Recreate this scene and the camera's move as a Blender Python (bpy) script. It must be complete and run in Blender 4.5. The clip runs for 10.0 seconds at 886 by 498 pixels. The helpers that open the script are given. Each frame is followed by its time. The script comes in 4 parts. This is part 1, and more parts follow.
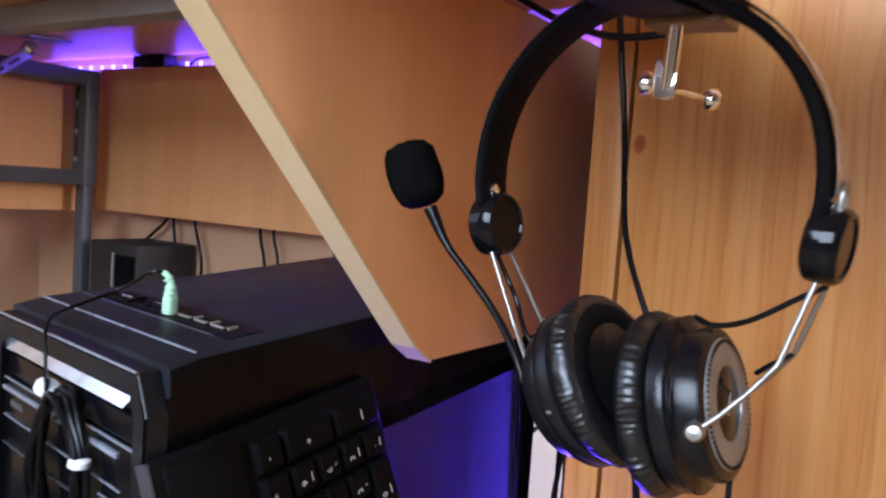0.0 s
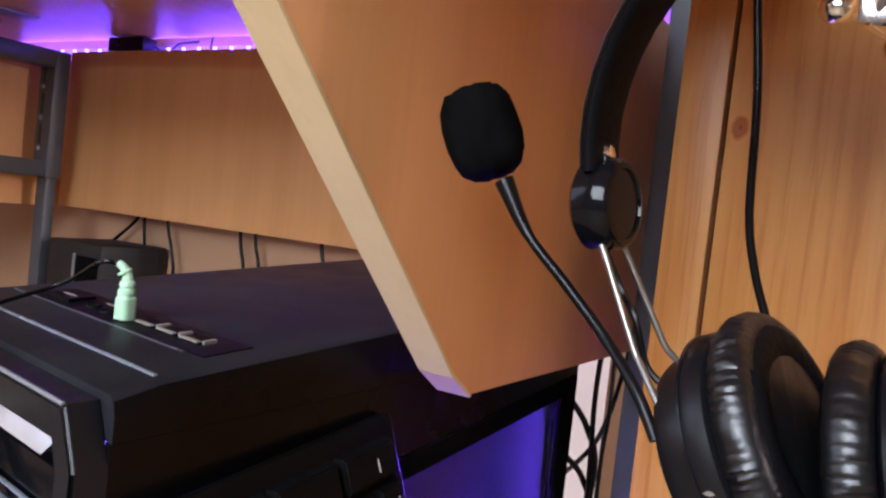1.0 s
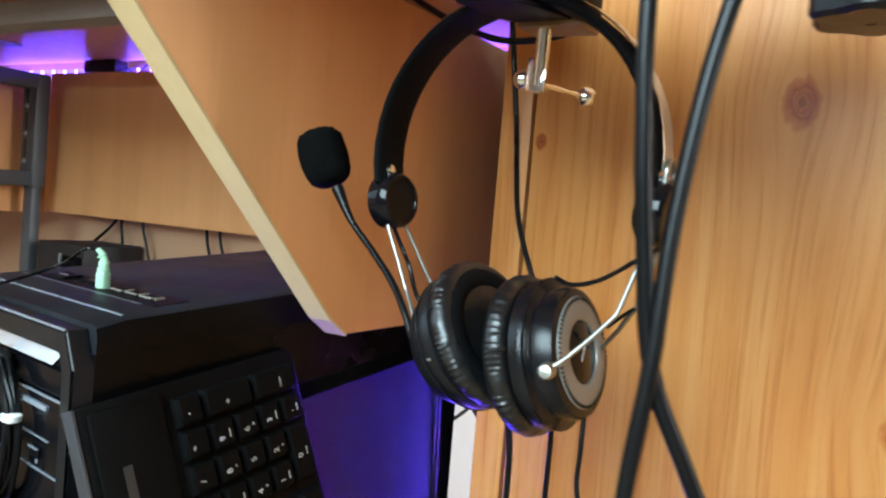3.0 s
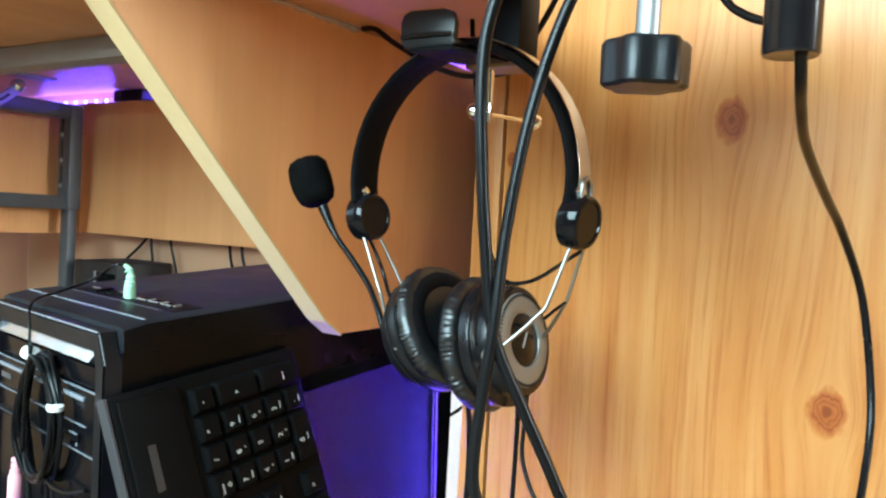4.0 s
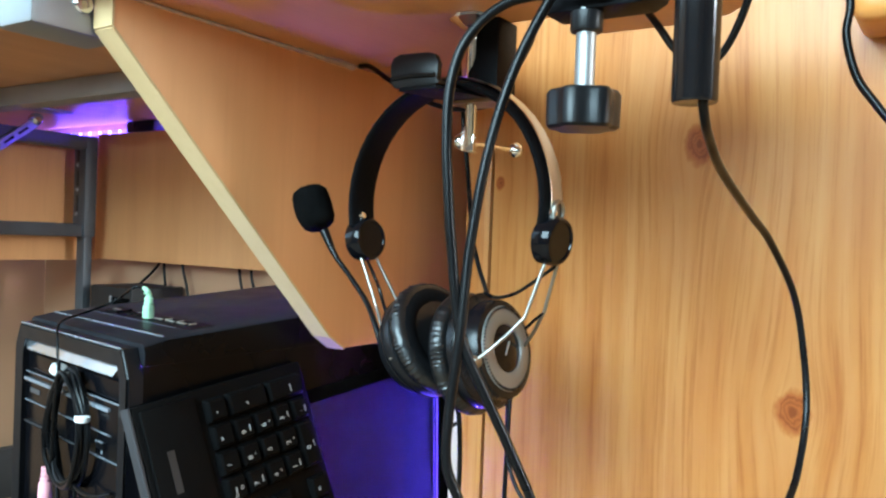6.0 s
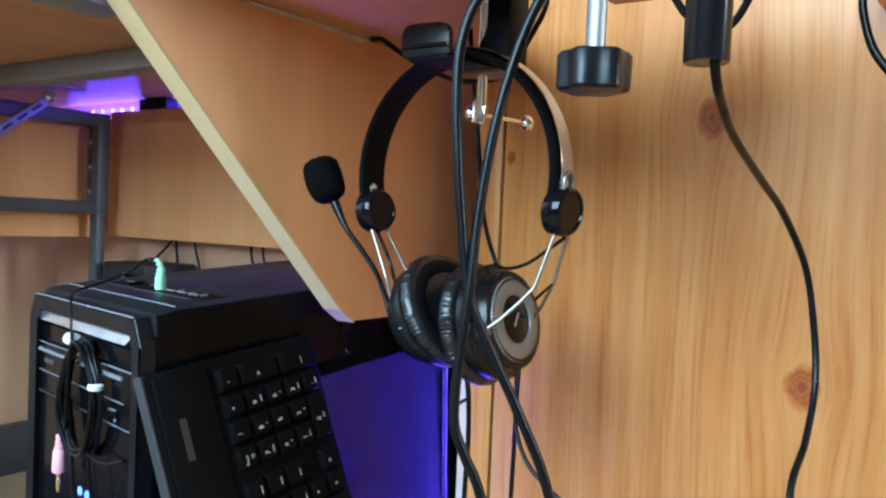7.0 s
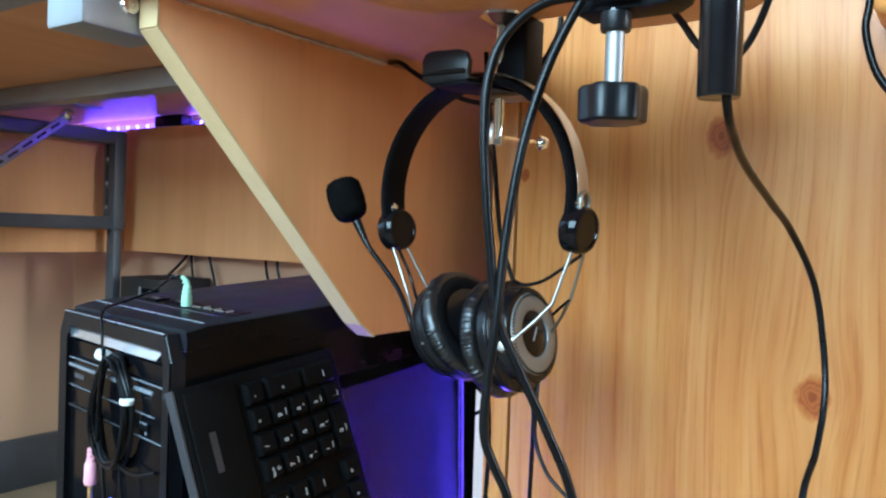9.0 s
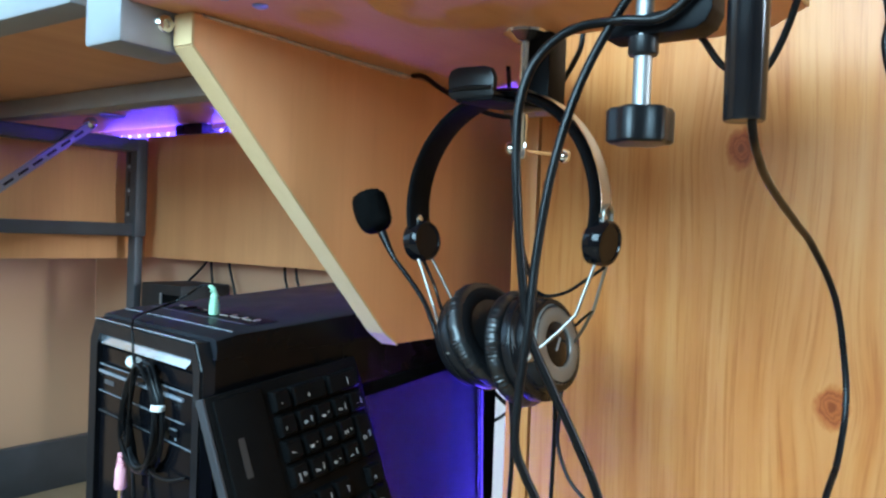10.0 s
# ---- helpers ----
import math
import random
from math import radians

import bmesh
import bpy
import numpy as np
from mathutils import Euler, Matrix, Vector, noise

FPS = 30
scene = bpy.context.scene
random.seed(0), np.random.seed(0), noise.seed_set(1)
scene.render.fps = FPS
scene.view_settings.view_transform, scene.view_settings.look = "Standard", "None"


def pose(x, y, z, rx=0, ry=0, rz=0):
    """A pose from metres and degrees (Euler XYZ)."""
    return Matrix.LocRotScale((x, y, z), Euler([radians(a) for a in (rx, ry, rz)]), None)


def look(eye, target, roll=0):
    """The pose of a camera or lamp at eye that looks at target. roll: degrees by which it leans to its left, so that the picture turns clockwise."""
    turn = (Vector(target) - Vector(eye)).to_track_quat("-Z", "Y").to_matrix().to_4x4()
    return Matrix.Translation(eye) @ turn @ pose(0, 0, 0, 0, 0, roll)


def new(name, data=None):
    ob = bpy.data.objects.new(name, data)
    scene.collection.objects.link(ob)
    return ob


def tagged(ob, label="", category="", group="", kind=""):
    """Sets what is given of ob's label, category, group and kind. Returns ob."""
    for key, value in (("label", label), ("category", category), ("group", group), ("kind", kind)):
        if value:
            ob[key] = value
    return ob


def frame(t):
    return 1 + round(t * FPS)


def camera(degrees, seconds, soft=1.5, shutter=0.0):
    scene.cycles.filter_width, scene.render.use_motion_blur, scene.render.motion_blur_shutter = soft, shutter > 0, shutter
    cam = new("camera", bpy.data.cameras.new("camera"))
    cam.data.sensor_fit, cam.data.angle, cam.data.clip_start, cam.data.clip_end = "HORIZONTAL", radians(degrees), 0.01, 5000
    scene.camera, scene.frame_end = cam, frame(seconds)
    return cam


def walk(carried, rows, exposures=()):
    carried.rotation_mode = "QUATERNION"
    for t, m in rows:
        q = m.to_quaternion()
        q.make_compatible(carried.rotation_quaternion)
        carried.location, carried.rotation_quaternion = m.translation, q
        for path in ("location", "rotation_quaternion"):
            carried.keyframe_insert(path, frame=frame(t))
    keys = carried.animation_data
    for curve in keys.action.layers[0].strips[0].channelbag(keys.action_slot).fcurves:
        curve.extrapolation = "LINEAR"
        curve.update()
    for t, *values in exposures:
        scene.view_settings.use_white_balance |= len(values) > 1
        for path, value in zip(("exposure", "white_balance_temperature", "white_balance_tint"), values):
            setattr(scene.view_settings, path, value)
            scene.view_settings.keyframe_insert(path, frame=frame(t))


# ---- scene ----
cam = camera(58.3, 10.0, soft=2.3, shutter=0.4)
PATH = [
    (0, (0.0268, 0.0053, 0.5851), (1.6984, 1.0936, 0.4378), 4.0),
    (0.5, (0.0785, 0.0571, 0.5673), (1.7793, 1.1006, 0.4313), 5.88),
    (1, (0.1018, 0.0914, 0.5635), (1.8059, 1.1348, 0.4775), 6.45),
    (1.5, (0.1138, 0.0955, 0.5559), (1.8275, 1.1229, 0.4674), 7.45),
    (2, (0.0957, 0.0866, 0.5567), (1.8166, 1.1009, 0.4576), 5.02),
    (2.5, (0.0279, 0.011, 0.568), (1.7876, 0.9597, 0.5099), 5.39),
    (2.7, (0.017, -0.0148, 0.5682), (1.8667, 1.0176, 0.4781), 5.5),
    (4, (-0.0374, -0.1112, 0.5734), (1.6473, 0.9639, 0.4972), 3.18),
    (4.5, (-0.0478, -0.1262, 0.5656), (1.632, 0.9567, 0.4909), 4.76),
    (5, (-0.0631, -0.1379, 0.5729), (1.5963, 0.9779, 0.5343), 2.86),
    (6.5, (-0.069, -0.1455, 0.5744), (1.6056, 0.9475, 0.5475), 2.06),
    (7, (-0.0689, -0.1464, 0.5672), (1.588, 0.9716, 0.4975), 2.5),
    (7.5, (-0.0807, -0.1489, 0.569), (1.5623, 0.9898, 0.508), 2.9),
    (8, (-0.0846, -0.1484, 0.5682), (1.5532, 0.9982, 0.5147), 2.59),
    (8.5, (-0.0861, -0.1497, 0.5715), (1.5577, 0.9883, 0.5175), 2.24),
    (9, (-0.0883, -0.1496, 0.5722), (1.5585, 0.9843, 0.5266), 2.04),
    (9.5, (-0.0901, -0.1514, 0.5733), (1.5546, 0.9859, 0.5361), 2.03),
    (10, (-0.1015, -0.1494, 0.5764), (1.5267, 1.0115, 0.5418), 2.14),
]
walk(cam, [(t, look(eye, target, roll)) for t, eye, target, roll in PATH],
     exposures=[(0.0, -0.15, 6350, 28), (0.5, -0.17, 6800, 32), (1.0, -0.18, 7100, 32), (2.0, -0.15, 7600, 24), (2.7, 0.02, 6850, 11), (4.0, 0.5, 6250, 0), (4.5, 0.54, 6200, -1), (5.2, 0.4, 6150, 0), (6.5, 0.16, 5750, 3), (7.0, 0.04, 5500, 4), (8.0, 0.09, 5500, 7), (8.5, 0.09, 5550, 6), (9.5, 0.08, 5400, 0), (10.0, 0.05, 5350, -1)])

# ---- world, light ----
world = bpy.data.worlds.new("World")
scene.world = world
world.use_nodes = True
wn = world.node_tree.nodes
sky = wn.new("ShaderNodeTexSky")
sky.sky_type, sky.sun_disc, sky.sun_elevation, sky.sun_rotation = "NISHITA", False, radians(40), radians(-60)
world.node_tree.links.new(sky.outputs[0], wn["Background"].inputs[0])
wn["Background"].inputs[1].default_value = 0.12
LED_COLOUR = (0.11, 0.055, 1.0)


def area_lamp(name, m, sx, sy, power, colour):
    d = bpy.data.lights.new(name, "AREA")
    d.shape, d.size, d.size_y, d.energy, d.color = "RECTANGLE", sx, sy, power, colour
    ob = new(name, d)
    ob.matrix_world = m
    return ob


# daylight in the window's opening, in the room's wall behind the viewer
area_lamp("window_daylight", look((-1.53, 0.1, 1.34), (0.45, 0.05, 0.56)), 1.5, 1.15, 128.0, (0.68, 0.90, 1.0))
# daylight in the window beside the rear desk
area_lamp("left_window_daylight", look((-0.65, 1.485, 1.31), (-0.55, 0.2, 0.75)), 1.15, 1.3, 13.0, (0.58, 0.80, 1.0))
# added fill lamp, no known window, shining along the gap behind the wardrobe
area_lamp("gap_fill_light", look((0.74, -2.12, 1.1), (0.85, 0.4, 0.45)), 0.26, 1.0, 55.0, (0.94, 0.97, 1.0))


# ---- materials ----
class Nodes:
    def __init__(self, name):
        self.mat = bpy.data.materials.new(name)
        self.mat.use_nodes = True
        self.t = self.mat.node_tree
        self.b = self.t.nodes["Principled BSDF"]

    def add(self, kind, **values):
        n = self.t.nodes.new("ShaderNode" + kind)
        for k, v in values.items():
            n.inputs[k.replace("_", " ")].default_value = v
        return n

    def link(self, a, b):
        self.t.links.new(a, b)

    def coords(self, scale=(1, 1, 1), loc=(0, 0, 0), rot=(0, 0, 0)):
        c = self.add("TexCoord")
        m = self.add("Mapping")
        m.inputs["Scale"].default_value, m.inputs["Location"].default_value = scale, loc
        m.inputs["Rotation"].default_value = rot
        self.link(c.outputs["Object"], m.inputs["Vector"])
        return m.outputs[0]

    def ramp(self, fac, stops):
        r = self.add("ValToRGB")
        e = r.color_ramp.elements
        while len(e) < len(stops):
            e.new(0.5)
        for el, (p, c) in zip(e, stops):
            el.position, el.color = p, (*c, 1)
        self.link(fac, r.inputs[0])
        return r.outputs[0]

    def mix(self, fac, a, b, blend="MIX"):
        m = self.add("MixRGB")
        m.blend_type = blend
        for s, v in (("Fac", fac), ("Color1", a), ("Color2", b)):
            if isinstance(v, (int, float)):
                m.inputs[s].default_value = v
            elif isinstance(v, tuple):
                m.inputs[s].default_value = (*v, 1)
            else:
                self.link(v, m.inputs[s])
        return m.outputs[0]

    def bump(self, height, strength, distance=0.001):
        n = self.add("Bump")
        n.inputs["Strength"].default_value, n.inputs["Distance"].default_value = strength, distance
        self.link(height, n.inputs["Height"])
        self.link(n.outputs[0], self.b.inputs["Normal"])


def noise_fac(n, vec, scale, detail=4, rough=0.6):
    t = n.add("TexNoise", Scale=scale, Detail=detail, Roughness=rough)
    n.link(vec, t.inputs["Vector"])
    return t.outputs["Fac"]


def plain(name, colour, rough=0.5, metal=0.0, vary=0.25, scale=60.0, bump=0.15, coat=0.0, spec=0.5):
    """Paint, plastic or metal with fine grain, smudges and uneven gloss."""
    n = Nodes(name)
    v = n.coords()
    big, fine = noise_fac(n, v, scale * 0.25), noise_fac(n, v, scale * 8, 6)
    dark = tuple(c * (1 - vary) for c in colour)
    lite = tuple(min(1, c * (1 + vary)) for c in colour)
    n.link(n.ramp(big, [(0.3, dark), (0.7, lite)]), n.b.inputs["Base Color"])
    r = n.add("MapRange")
    for k, val in (("From Min", 0.3), ("From Max", 0.7), ("To Min", max(0.02, rough - 0.08)), ("To Max", min(1, rough + 0.1))):
        r.inputs[k].default_value = val
    n.link(big, r.inputs["Value"])
    n.link(r.outputs[0], n.b.inputs["Roughness"])
    n.b.inputs["Metallic"].default_value = metal
    n.b.inputs["Coat Weight"].default_value = coat
    n.b.inputs["Specular IOR Level"].default_value = spec
    if bump:
        n.bump(fine, bump, 0.0004)
    return n.mat


def laminate(name, light, dark, axis, rough=0.38):
    """Beech-effect laminate: soft cloudy streaks along one axis with fine pores."""
    n = Nodes(name)
    s = [14.0, 14.0, 14.0]
    s[axis] = 1.1
    v = n.coords(tuple(s))
    f = [160.0, 160.0, 160.0]
    f[axis] = 9.0
    vf = n.coords(tuple(f))
    a, b = noise_fac(n, v, 1.3, 5, 0.55), noise_fac(n, vf, 1.0, 3)
    base = n.ramp(a, [(0.28, dark), (0.5, tuple((p + q) / 2 for p, q in zip(light, dark))), (0.72, light)])
    pores = n.ramp(b, [(0.36, (0.8, 0.76, 0.72)), (0.5, (1, 1, 1))])
    n.link(n.mix(0.15, base, pores, "MULTIPLY"), n.b.inputs["Base Color"])
    n.b.inputs["Roughness"].default_value = rough
    n.b.inputs["Specular IOR Level"].default_value = 0.35
    n.bump(b, 0.08, 0.0004)
    return n.mat


def pine(name):
    """Oiled knotty pine boards: vertical growth lines that bend round the knots."""
    n = Nodes(name)
    c = n.add("TexCoord")
    sep = n.add("SeparateXYZ")
    n.link(c.outputs["Object"], sep.inputs[0])

    def m(op, a, b=None, clamp=False):
        k = n.add("Math")
        k.operation, k.use_clamp = op, clamp
        for i, val in enumerate((a, b)):
            if val is None:
                continue
            if isinstance(val, (int, float)):
                k.inputs[i].default_value = val
            else:
                n.link(val, k.inputs[i])
        return k.outputs[0]

    y, z = sep.outputs["Y"], sep.outputs["Z"]
    bend, knot_dark = 0.0, 0.0
    for ky, kz, r in KNOTS:
        dy, dz = m("SUBTRACT", y, ky), m("SUBTRACT", z, kz)
        wob = m("MULTIPLY", m("SUBTRACT", noise_fac(n, n.coords((1, 1, 0.6)), 130.0, 2), 0.5), r * 0.75)
        d2 = m("ADD", m("POWER", m("ABSOLUTE", dy), 2.0), m("MULTIPLY", m("POWER", m("ABSOLUTE", dz), 2.0), 0.5))
        d = m("ADD", m("POWER", d2, 0.5), wob)
        push = m("MULTIPLY", m("DIVIDE", dy, m("ADD", m("MULTIPLY", d2, 0.35 / (r * r)), 1.0)), 0.85)
        bend = m("ADD", push, bend)
        k = m("SUBTRACT", 1.0, m("DIVIDE", d, r), True)
        knot_dark = m("MAXIMUM", k, knot_dark)
    yy = m("SUBTRACT", y, bend)
    vec = n.add("CombineXYZ")
    n.link(yy, vec.inputs[1])
    n.link(m("MULTIPLY", z, 0.03), vec.inputs[2])
    growth = noise_fac(n, vec.outputs[0], 62.0, 3, 0.5)
    lines = noise_fac(n, vec.outputs[0], 250.0, 4, 0.7)
    cloud_v = n.coords((1, 9.0, 1.6))
    cloud = noise_fac(n, cloud_v, 2.2, 4)
    col = n.ramp(growth, [(0.25, (0.435, 0.163, 0.039)), (0.45, (0.485, 0.203, 0.054)), (0.62, (0.525, 0.243, 0.077)), (0.8, (0.455, 0.178, 0.045))])
    col = n.mix(0.55, col, n.ramp(lines, [(0.34, (0.66, 0.48, 0.32)), (0.5, (1, 1, 1))]), "MULTIPLY")
    col = n.mix(0.5, col, n.ramp(cloud, [(0.34, (0.74, 0.52, 0.34)), (0.58, (1, 1, 1))]), "MULTIPLY")
    kn = n.ramp(knot_dark, [(0.0, (1, 1, 1)), (0.16, (0.80, 0.62, 0.48)), (0.34, (0.66, 0.42, 0.3)), (0.42, (0.45, 0.22, 0.13)), (0.52, (0.7, 0.46, 0.32)), (0.62, (0.5, 0.27, 0.17)), (0.74, (0.72, 0.46, 0.32)), (0.9, (0.4, 0.2, 0.12))])
    col = n.mix(1.0, col, kn, "MULTIPLY")
    n.link(col, n.b.inputs["Base Color"])
    n.b.inputs["Roughness"].default_value = 0.36
    n.b.inputs["Specular IOR Level"].default_value = 0.38
    n.bump(lines, 0.1, 0.0005)
    return n.mat


def glow(name, colour, strength):
    n = Nodes(name)
    n.b.inputs["Base Color"].default_value = (*colour, 1)
    n.b.inputs["Emission Color"].default_value = (*colour, 1)
    n.b.inputs["Emission Strength"].default_value = strength
    return n.mat


KNOTS = [(0.178, 0.622, 0.0045), (0.0165, 0.6490, 0.0115), (-0.053, 0.466, 0.0125)]
M_PINE = pine("knotty_pine")
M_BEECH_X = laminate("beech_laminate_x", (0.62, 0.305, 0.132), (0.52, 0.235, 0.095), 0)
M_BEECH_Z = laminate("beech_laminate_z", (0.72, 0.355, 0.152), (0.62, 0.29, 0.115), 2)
M_EDGE = laminate("pale_edge_band", (0.64, 0.47, 0.25), (0.57, 0.40, 0.20), 0, 0.42)
# off-white plaster with the orange cast of mixed room light put into it
M_WALL = plain("plaster_warm_cast", (0.46, 0.265, 0.15), 0.85, vary=0.05, scale=12, bump=0.3)
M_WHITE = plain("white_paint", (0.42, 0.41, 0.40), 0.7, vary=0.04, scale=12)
# unseen walls, darkened below the plaster's tone to cut bounce and deepen blacks
M_ROOM = plain("bounce_cut_wall", (0.15, 0.12, 0.10), 0.85, vary=0.08, scale=12, bump=0.3)
M_FLOOR = laminate("floor_laminate", (0.30, 0.21, 0.125), (0.23, 0.155, 0.085), 1, 0.45)
M_STEEL = plain("grey_painted_steel", (0.062, 0.064, 0.072), 0.45, metal=0.2, vary=0.15)
M_ALU = plain("satin_silver_steel", (0.29, 0.30, 0.315), 0.40, metal=0.6, vary=0.1)
M_CHROME = plain("chrome", (0.82, 0.82, 0.8), 0.12, metal=1.0, vary=0.06, bump=0.02)
M_WIRE = plain("nickel_wire", (0.33, 0.315, 0.285), 0.42, metal=1.0, vary=0.06, bump=0.02)
M_BLACK = plain("black_plastic", (0.0035, 0.0035, 0.0042), 0.32, vary=0.3, spec=0.32)
M_GLOSS = plain("gloss_black_plastic", (0.004, 0.004, 0.005), 0.12, vary=0.3, bump=0.03, spec=0.22)
M_FRONT = plain("gloss_front_black", (0.003, 0.003, 0.004), 0.16, vary=0.3, bump=0.03, spec=0.13)
M_CASE = plain("black_powder_coat", (0.0032, 0.0032, 0.0042), 0.42, vary=0.25, scale=90, bump=0.4, spec=0.07)
M_RUBBER = plain("black_rubber_cable", (0.003, 0.003, 0.0035), 0.30, vary=0.3, spec=0.19)
M_FOAM = plain("black_foam", (0.004, 0.004, 0.004), 0.98, vary=0.5, scale=300, bump=1.0, spec=0.02)


# ---- building ----
def mesh_of(name, bm, material, smooth=True):
    me = bpy.data.meshes.new(name)
    bmesh.ops.recalc_face_normals(bm, faces=bm.faces)
    bm.to_mesh(me)
    bm.free()
    if smooth:
        me.shade_smooth()
        me.set_sharp_from_angle(angle=radians(38))
    for m in material if isinstance(material, (list, tuple)) else (material,):
        me.materials.append(m)
    return me


def part(name, bm, material, parent, label="", smooth=True):
    ob = new(name, mesh_of(name, bm, material, smooth))
    ob.parent = parent
    if label:
        ob["label"] = label
    return ob


def thing(name, label, category, group="", at=(0, 0, 0)):
    ob = new(name)
    ob.empty_display_size = 0.02
    ob.location = at
    return tagged(ob, label, category, group)


def solid(name, bm, material, label, category, group="", kind="", smooth=True):
    return tagged(new(name, mesh_of(name, bm, material, smooth)), label, category, group, kind)


def box(lo, hi, bevel=0.0, bm=None, seg=2, m=None):
    bm = bm or bmesh.new()
    mid = [(a + b) / 2 for a, b in zip(lo, hi)]
    made = bmesh.ops.create_cube(bm, size=1, matrix=Matrix.LocRotScale(mid, None, [b - a for a, b in zip(lo, hi)]))
    vs = made["verts"]
    if bevel:
        es = list({e for v in vs for e in v.link_edges})
        r = bmesh.ops.bevel(bm, geom=es, offset=bevel, segments=seg, profile=0.6, affect="EDGES")
        vs = list({v for f in r["faces"] for v in f.verts} | {v for v in vs if v.is_valid})
    if m is not None:
        bmesh.ops.transform(bm, matrix=m, verts=vs)
    return bm


def prism(points, axis, lo, hi, bevel=0.0):
    """A flat outline, in the two axes other than axis (in order x, y, z), drawn out from lo to hi."""
    bm = bmesh.new()

    def co(p, h):
        c = list(p)
        c.insert(axis, h)
        return c
    a = [bm.verts.new(co(p, lo)) for p in points]
    b = [bm.verts.new(co(p, hi)) for p in points]
    bm.faces.new(a)
    bm.faces.new(b)
    for i in range(len(points)):
        j = (i + 1) % len(points)
        bm.faces.new((a[i], a[j], b[j], b[i]))
    if bevel:
        bmesh.ops.bevel(bm, geom=bm.edges[:], offset=bevel, segments=2, profile=0.6, affect="EDGES")
    return bm


def smooth_path(points, steps=10):
    """Catmull-Rom through the points."""
    p = [Vector(q) for q in points]
    p = [2 * p[0] - p[1]] + p + [2 * p[-1] - p[-2]]
    out = []
    for i in range(1, len(p) - 2):
        a, b, c, d = p[i - 1:i + 3]
        for k in range(steps):
            t = k / steps
            out.append(0.5 * (2 * b + (c - a) * t + (2 * a - 5 * b + 4 * c - d) * t * t + (3 * b - a - 3 * c + d) * t ** 3))
    return out + [p[-2]]


def sweep(points, radius, sides=10, bm=None, steps=10, section=None, up=None):
    """A round (or given) section drawn along a smooth path; radius may be a function of 0..1."""
    bm = bm or bmesh.new()
    pts = smooth_path(points, steps) if steps else [Vector(q) for q in points]
    n = len(pts)
    tang = [(pts[min(i + 1, n - 1)] - pts[max(i - 1, 0)]).normalized() for i in range(n)]
    ref = Vector(up) if up else (Vector((0, 0, 1)) if abs(tang[0].z) < 0.8 else Vector((1, 0, 0)))
    side = tang[0].cross(ref).normalized()
    rings = []
    for i, (q, t) in enumerate(zip(pts, tang)):
        if up:
            side = t.cross(Vector(up)).normalized()
        else:
            side = (side - t * side.dot(t)).normalized()
        top = side.cross(t)
        r = radius(i / (n - 1)) if callable(radius) else radius
        if section:
            ring = [q + side * a + top * b for a, b in section]
        else:
            ring = [q + (side * math.cos(2 * math.pi * k / sides) + top * math.sin(2 * math.pi * k / sides)) * r for k in range(sides)]
        rings.append([bm.verts.new(v) for v in ring])
    k = len(rings[0])
    for a, b in zip(rings, rings[1:]):
        for i in range(k):
            bm.faces.new((a[i], a[(i + 1) % k], b[(i + 1) % k], b[i]))
    bm.faces.new(rings[0][::-1])
    bm.faces.new(rings[-1])
    return bm


def lathe(profile, sides=40, m=None, bm=None, wave=None):
    """A profile of (radius, height) turned round z; wave(angle, i) shifts the radius and height."""
    bm = bm or bmesh.new()
    rings = []
    for i, (r, h) in enumerate(profile):
        ring = []
        for k in range(sides):
            a = 2 * math.pi * k / sides
            dr, dh = wave(a, i) if wave else (0, 0)
            v = Vector(((r + dr) * math.cos(a), (r + dr) * math.sin(a), h + dh))
            ring.append(bm.verts.new(m @ v if m else v))
        rings.append(ring)
    for a, b in zip(rings, rings[1:]):
        for k in range(sides):
            bm.faces.new((a[k], a[(k + 1) % sides], b[(k + 1) % sides], b[k]))
    bm.faces.new(rings[0][::-1])
    bm.faces.new(rings[-1])
    return bm


def facing(at, axis, turn=0):
    """A pose at a point whose z looks along axis."""
    return Matrix.Translation(at) @ Vector(axis).to_track_quat("Z", "Y").to_matrix().to_4x4() @ Matrix.Rotation(turn, 4, "Z")


# ---- the setting ----
FLOOR_TOP, CEIL = 0.0, 2.5
X0, X1, Y0, Y1 = -1.6, 0.90, -2.2, 1.52
solid("floor", box((X0 - 0.1, Y0 - 0.1, -0.1), (X1 + 0.1, Y1 + 0.1, FLOOR_TOP)), M_FLOOR, "pale wood-effect laminate floor", "floor", kind="structure")
solid("ceiling", box((X0 - 0.1, Y0 - 0.1, CEIL), (X1 + 0.1, Y1 + 0.1, CEIL + 0.1)), M_WHITE, "white painted ceiling", "ceiling", kind="structure")
solid("wall_back", box((X1, Y0, 0), (X1 + 0.1, Y1, CEIL)), M_WALL, "plaster wall toned for the room light behind the desk", "wall", kind="structure")
bm = bmesh.new()
VX0, VX1, VZ0, VZ1 = -1.25, -0.05, 0.62, 2.0
for lo, hi in (((X0, Y1, 0), (VX0, Y1 + 0.1, CEIL)), ((VX1, Y1, 0), (X1 + 0.1, Y1 + 0.1, CEIL)), ((VX0, Y1, 0), (VX1, Y1 + 0.1, VZ0)), ((VX0, Y1, VZ1), (VX1, Y1 + 0.1, CEIL))):
    box(lo, hi, bm=bm)
solid("wall_left", bm, M_WALL, "plaster wall toned for the room light", "wall", kind="structure")
win2 = thing("window_2", "white framed window beside the rear desk", "window", at=(VX0, Y1, VZ0))
win2["kind"] = "structure"
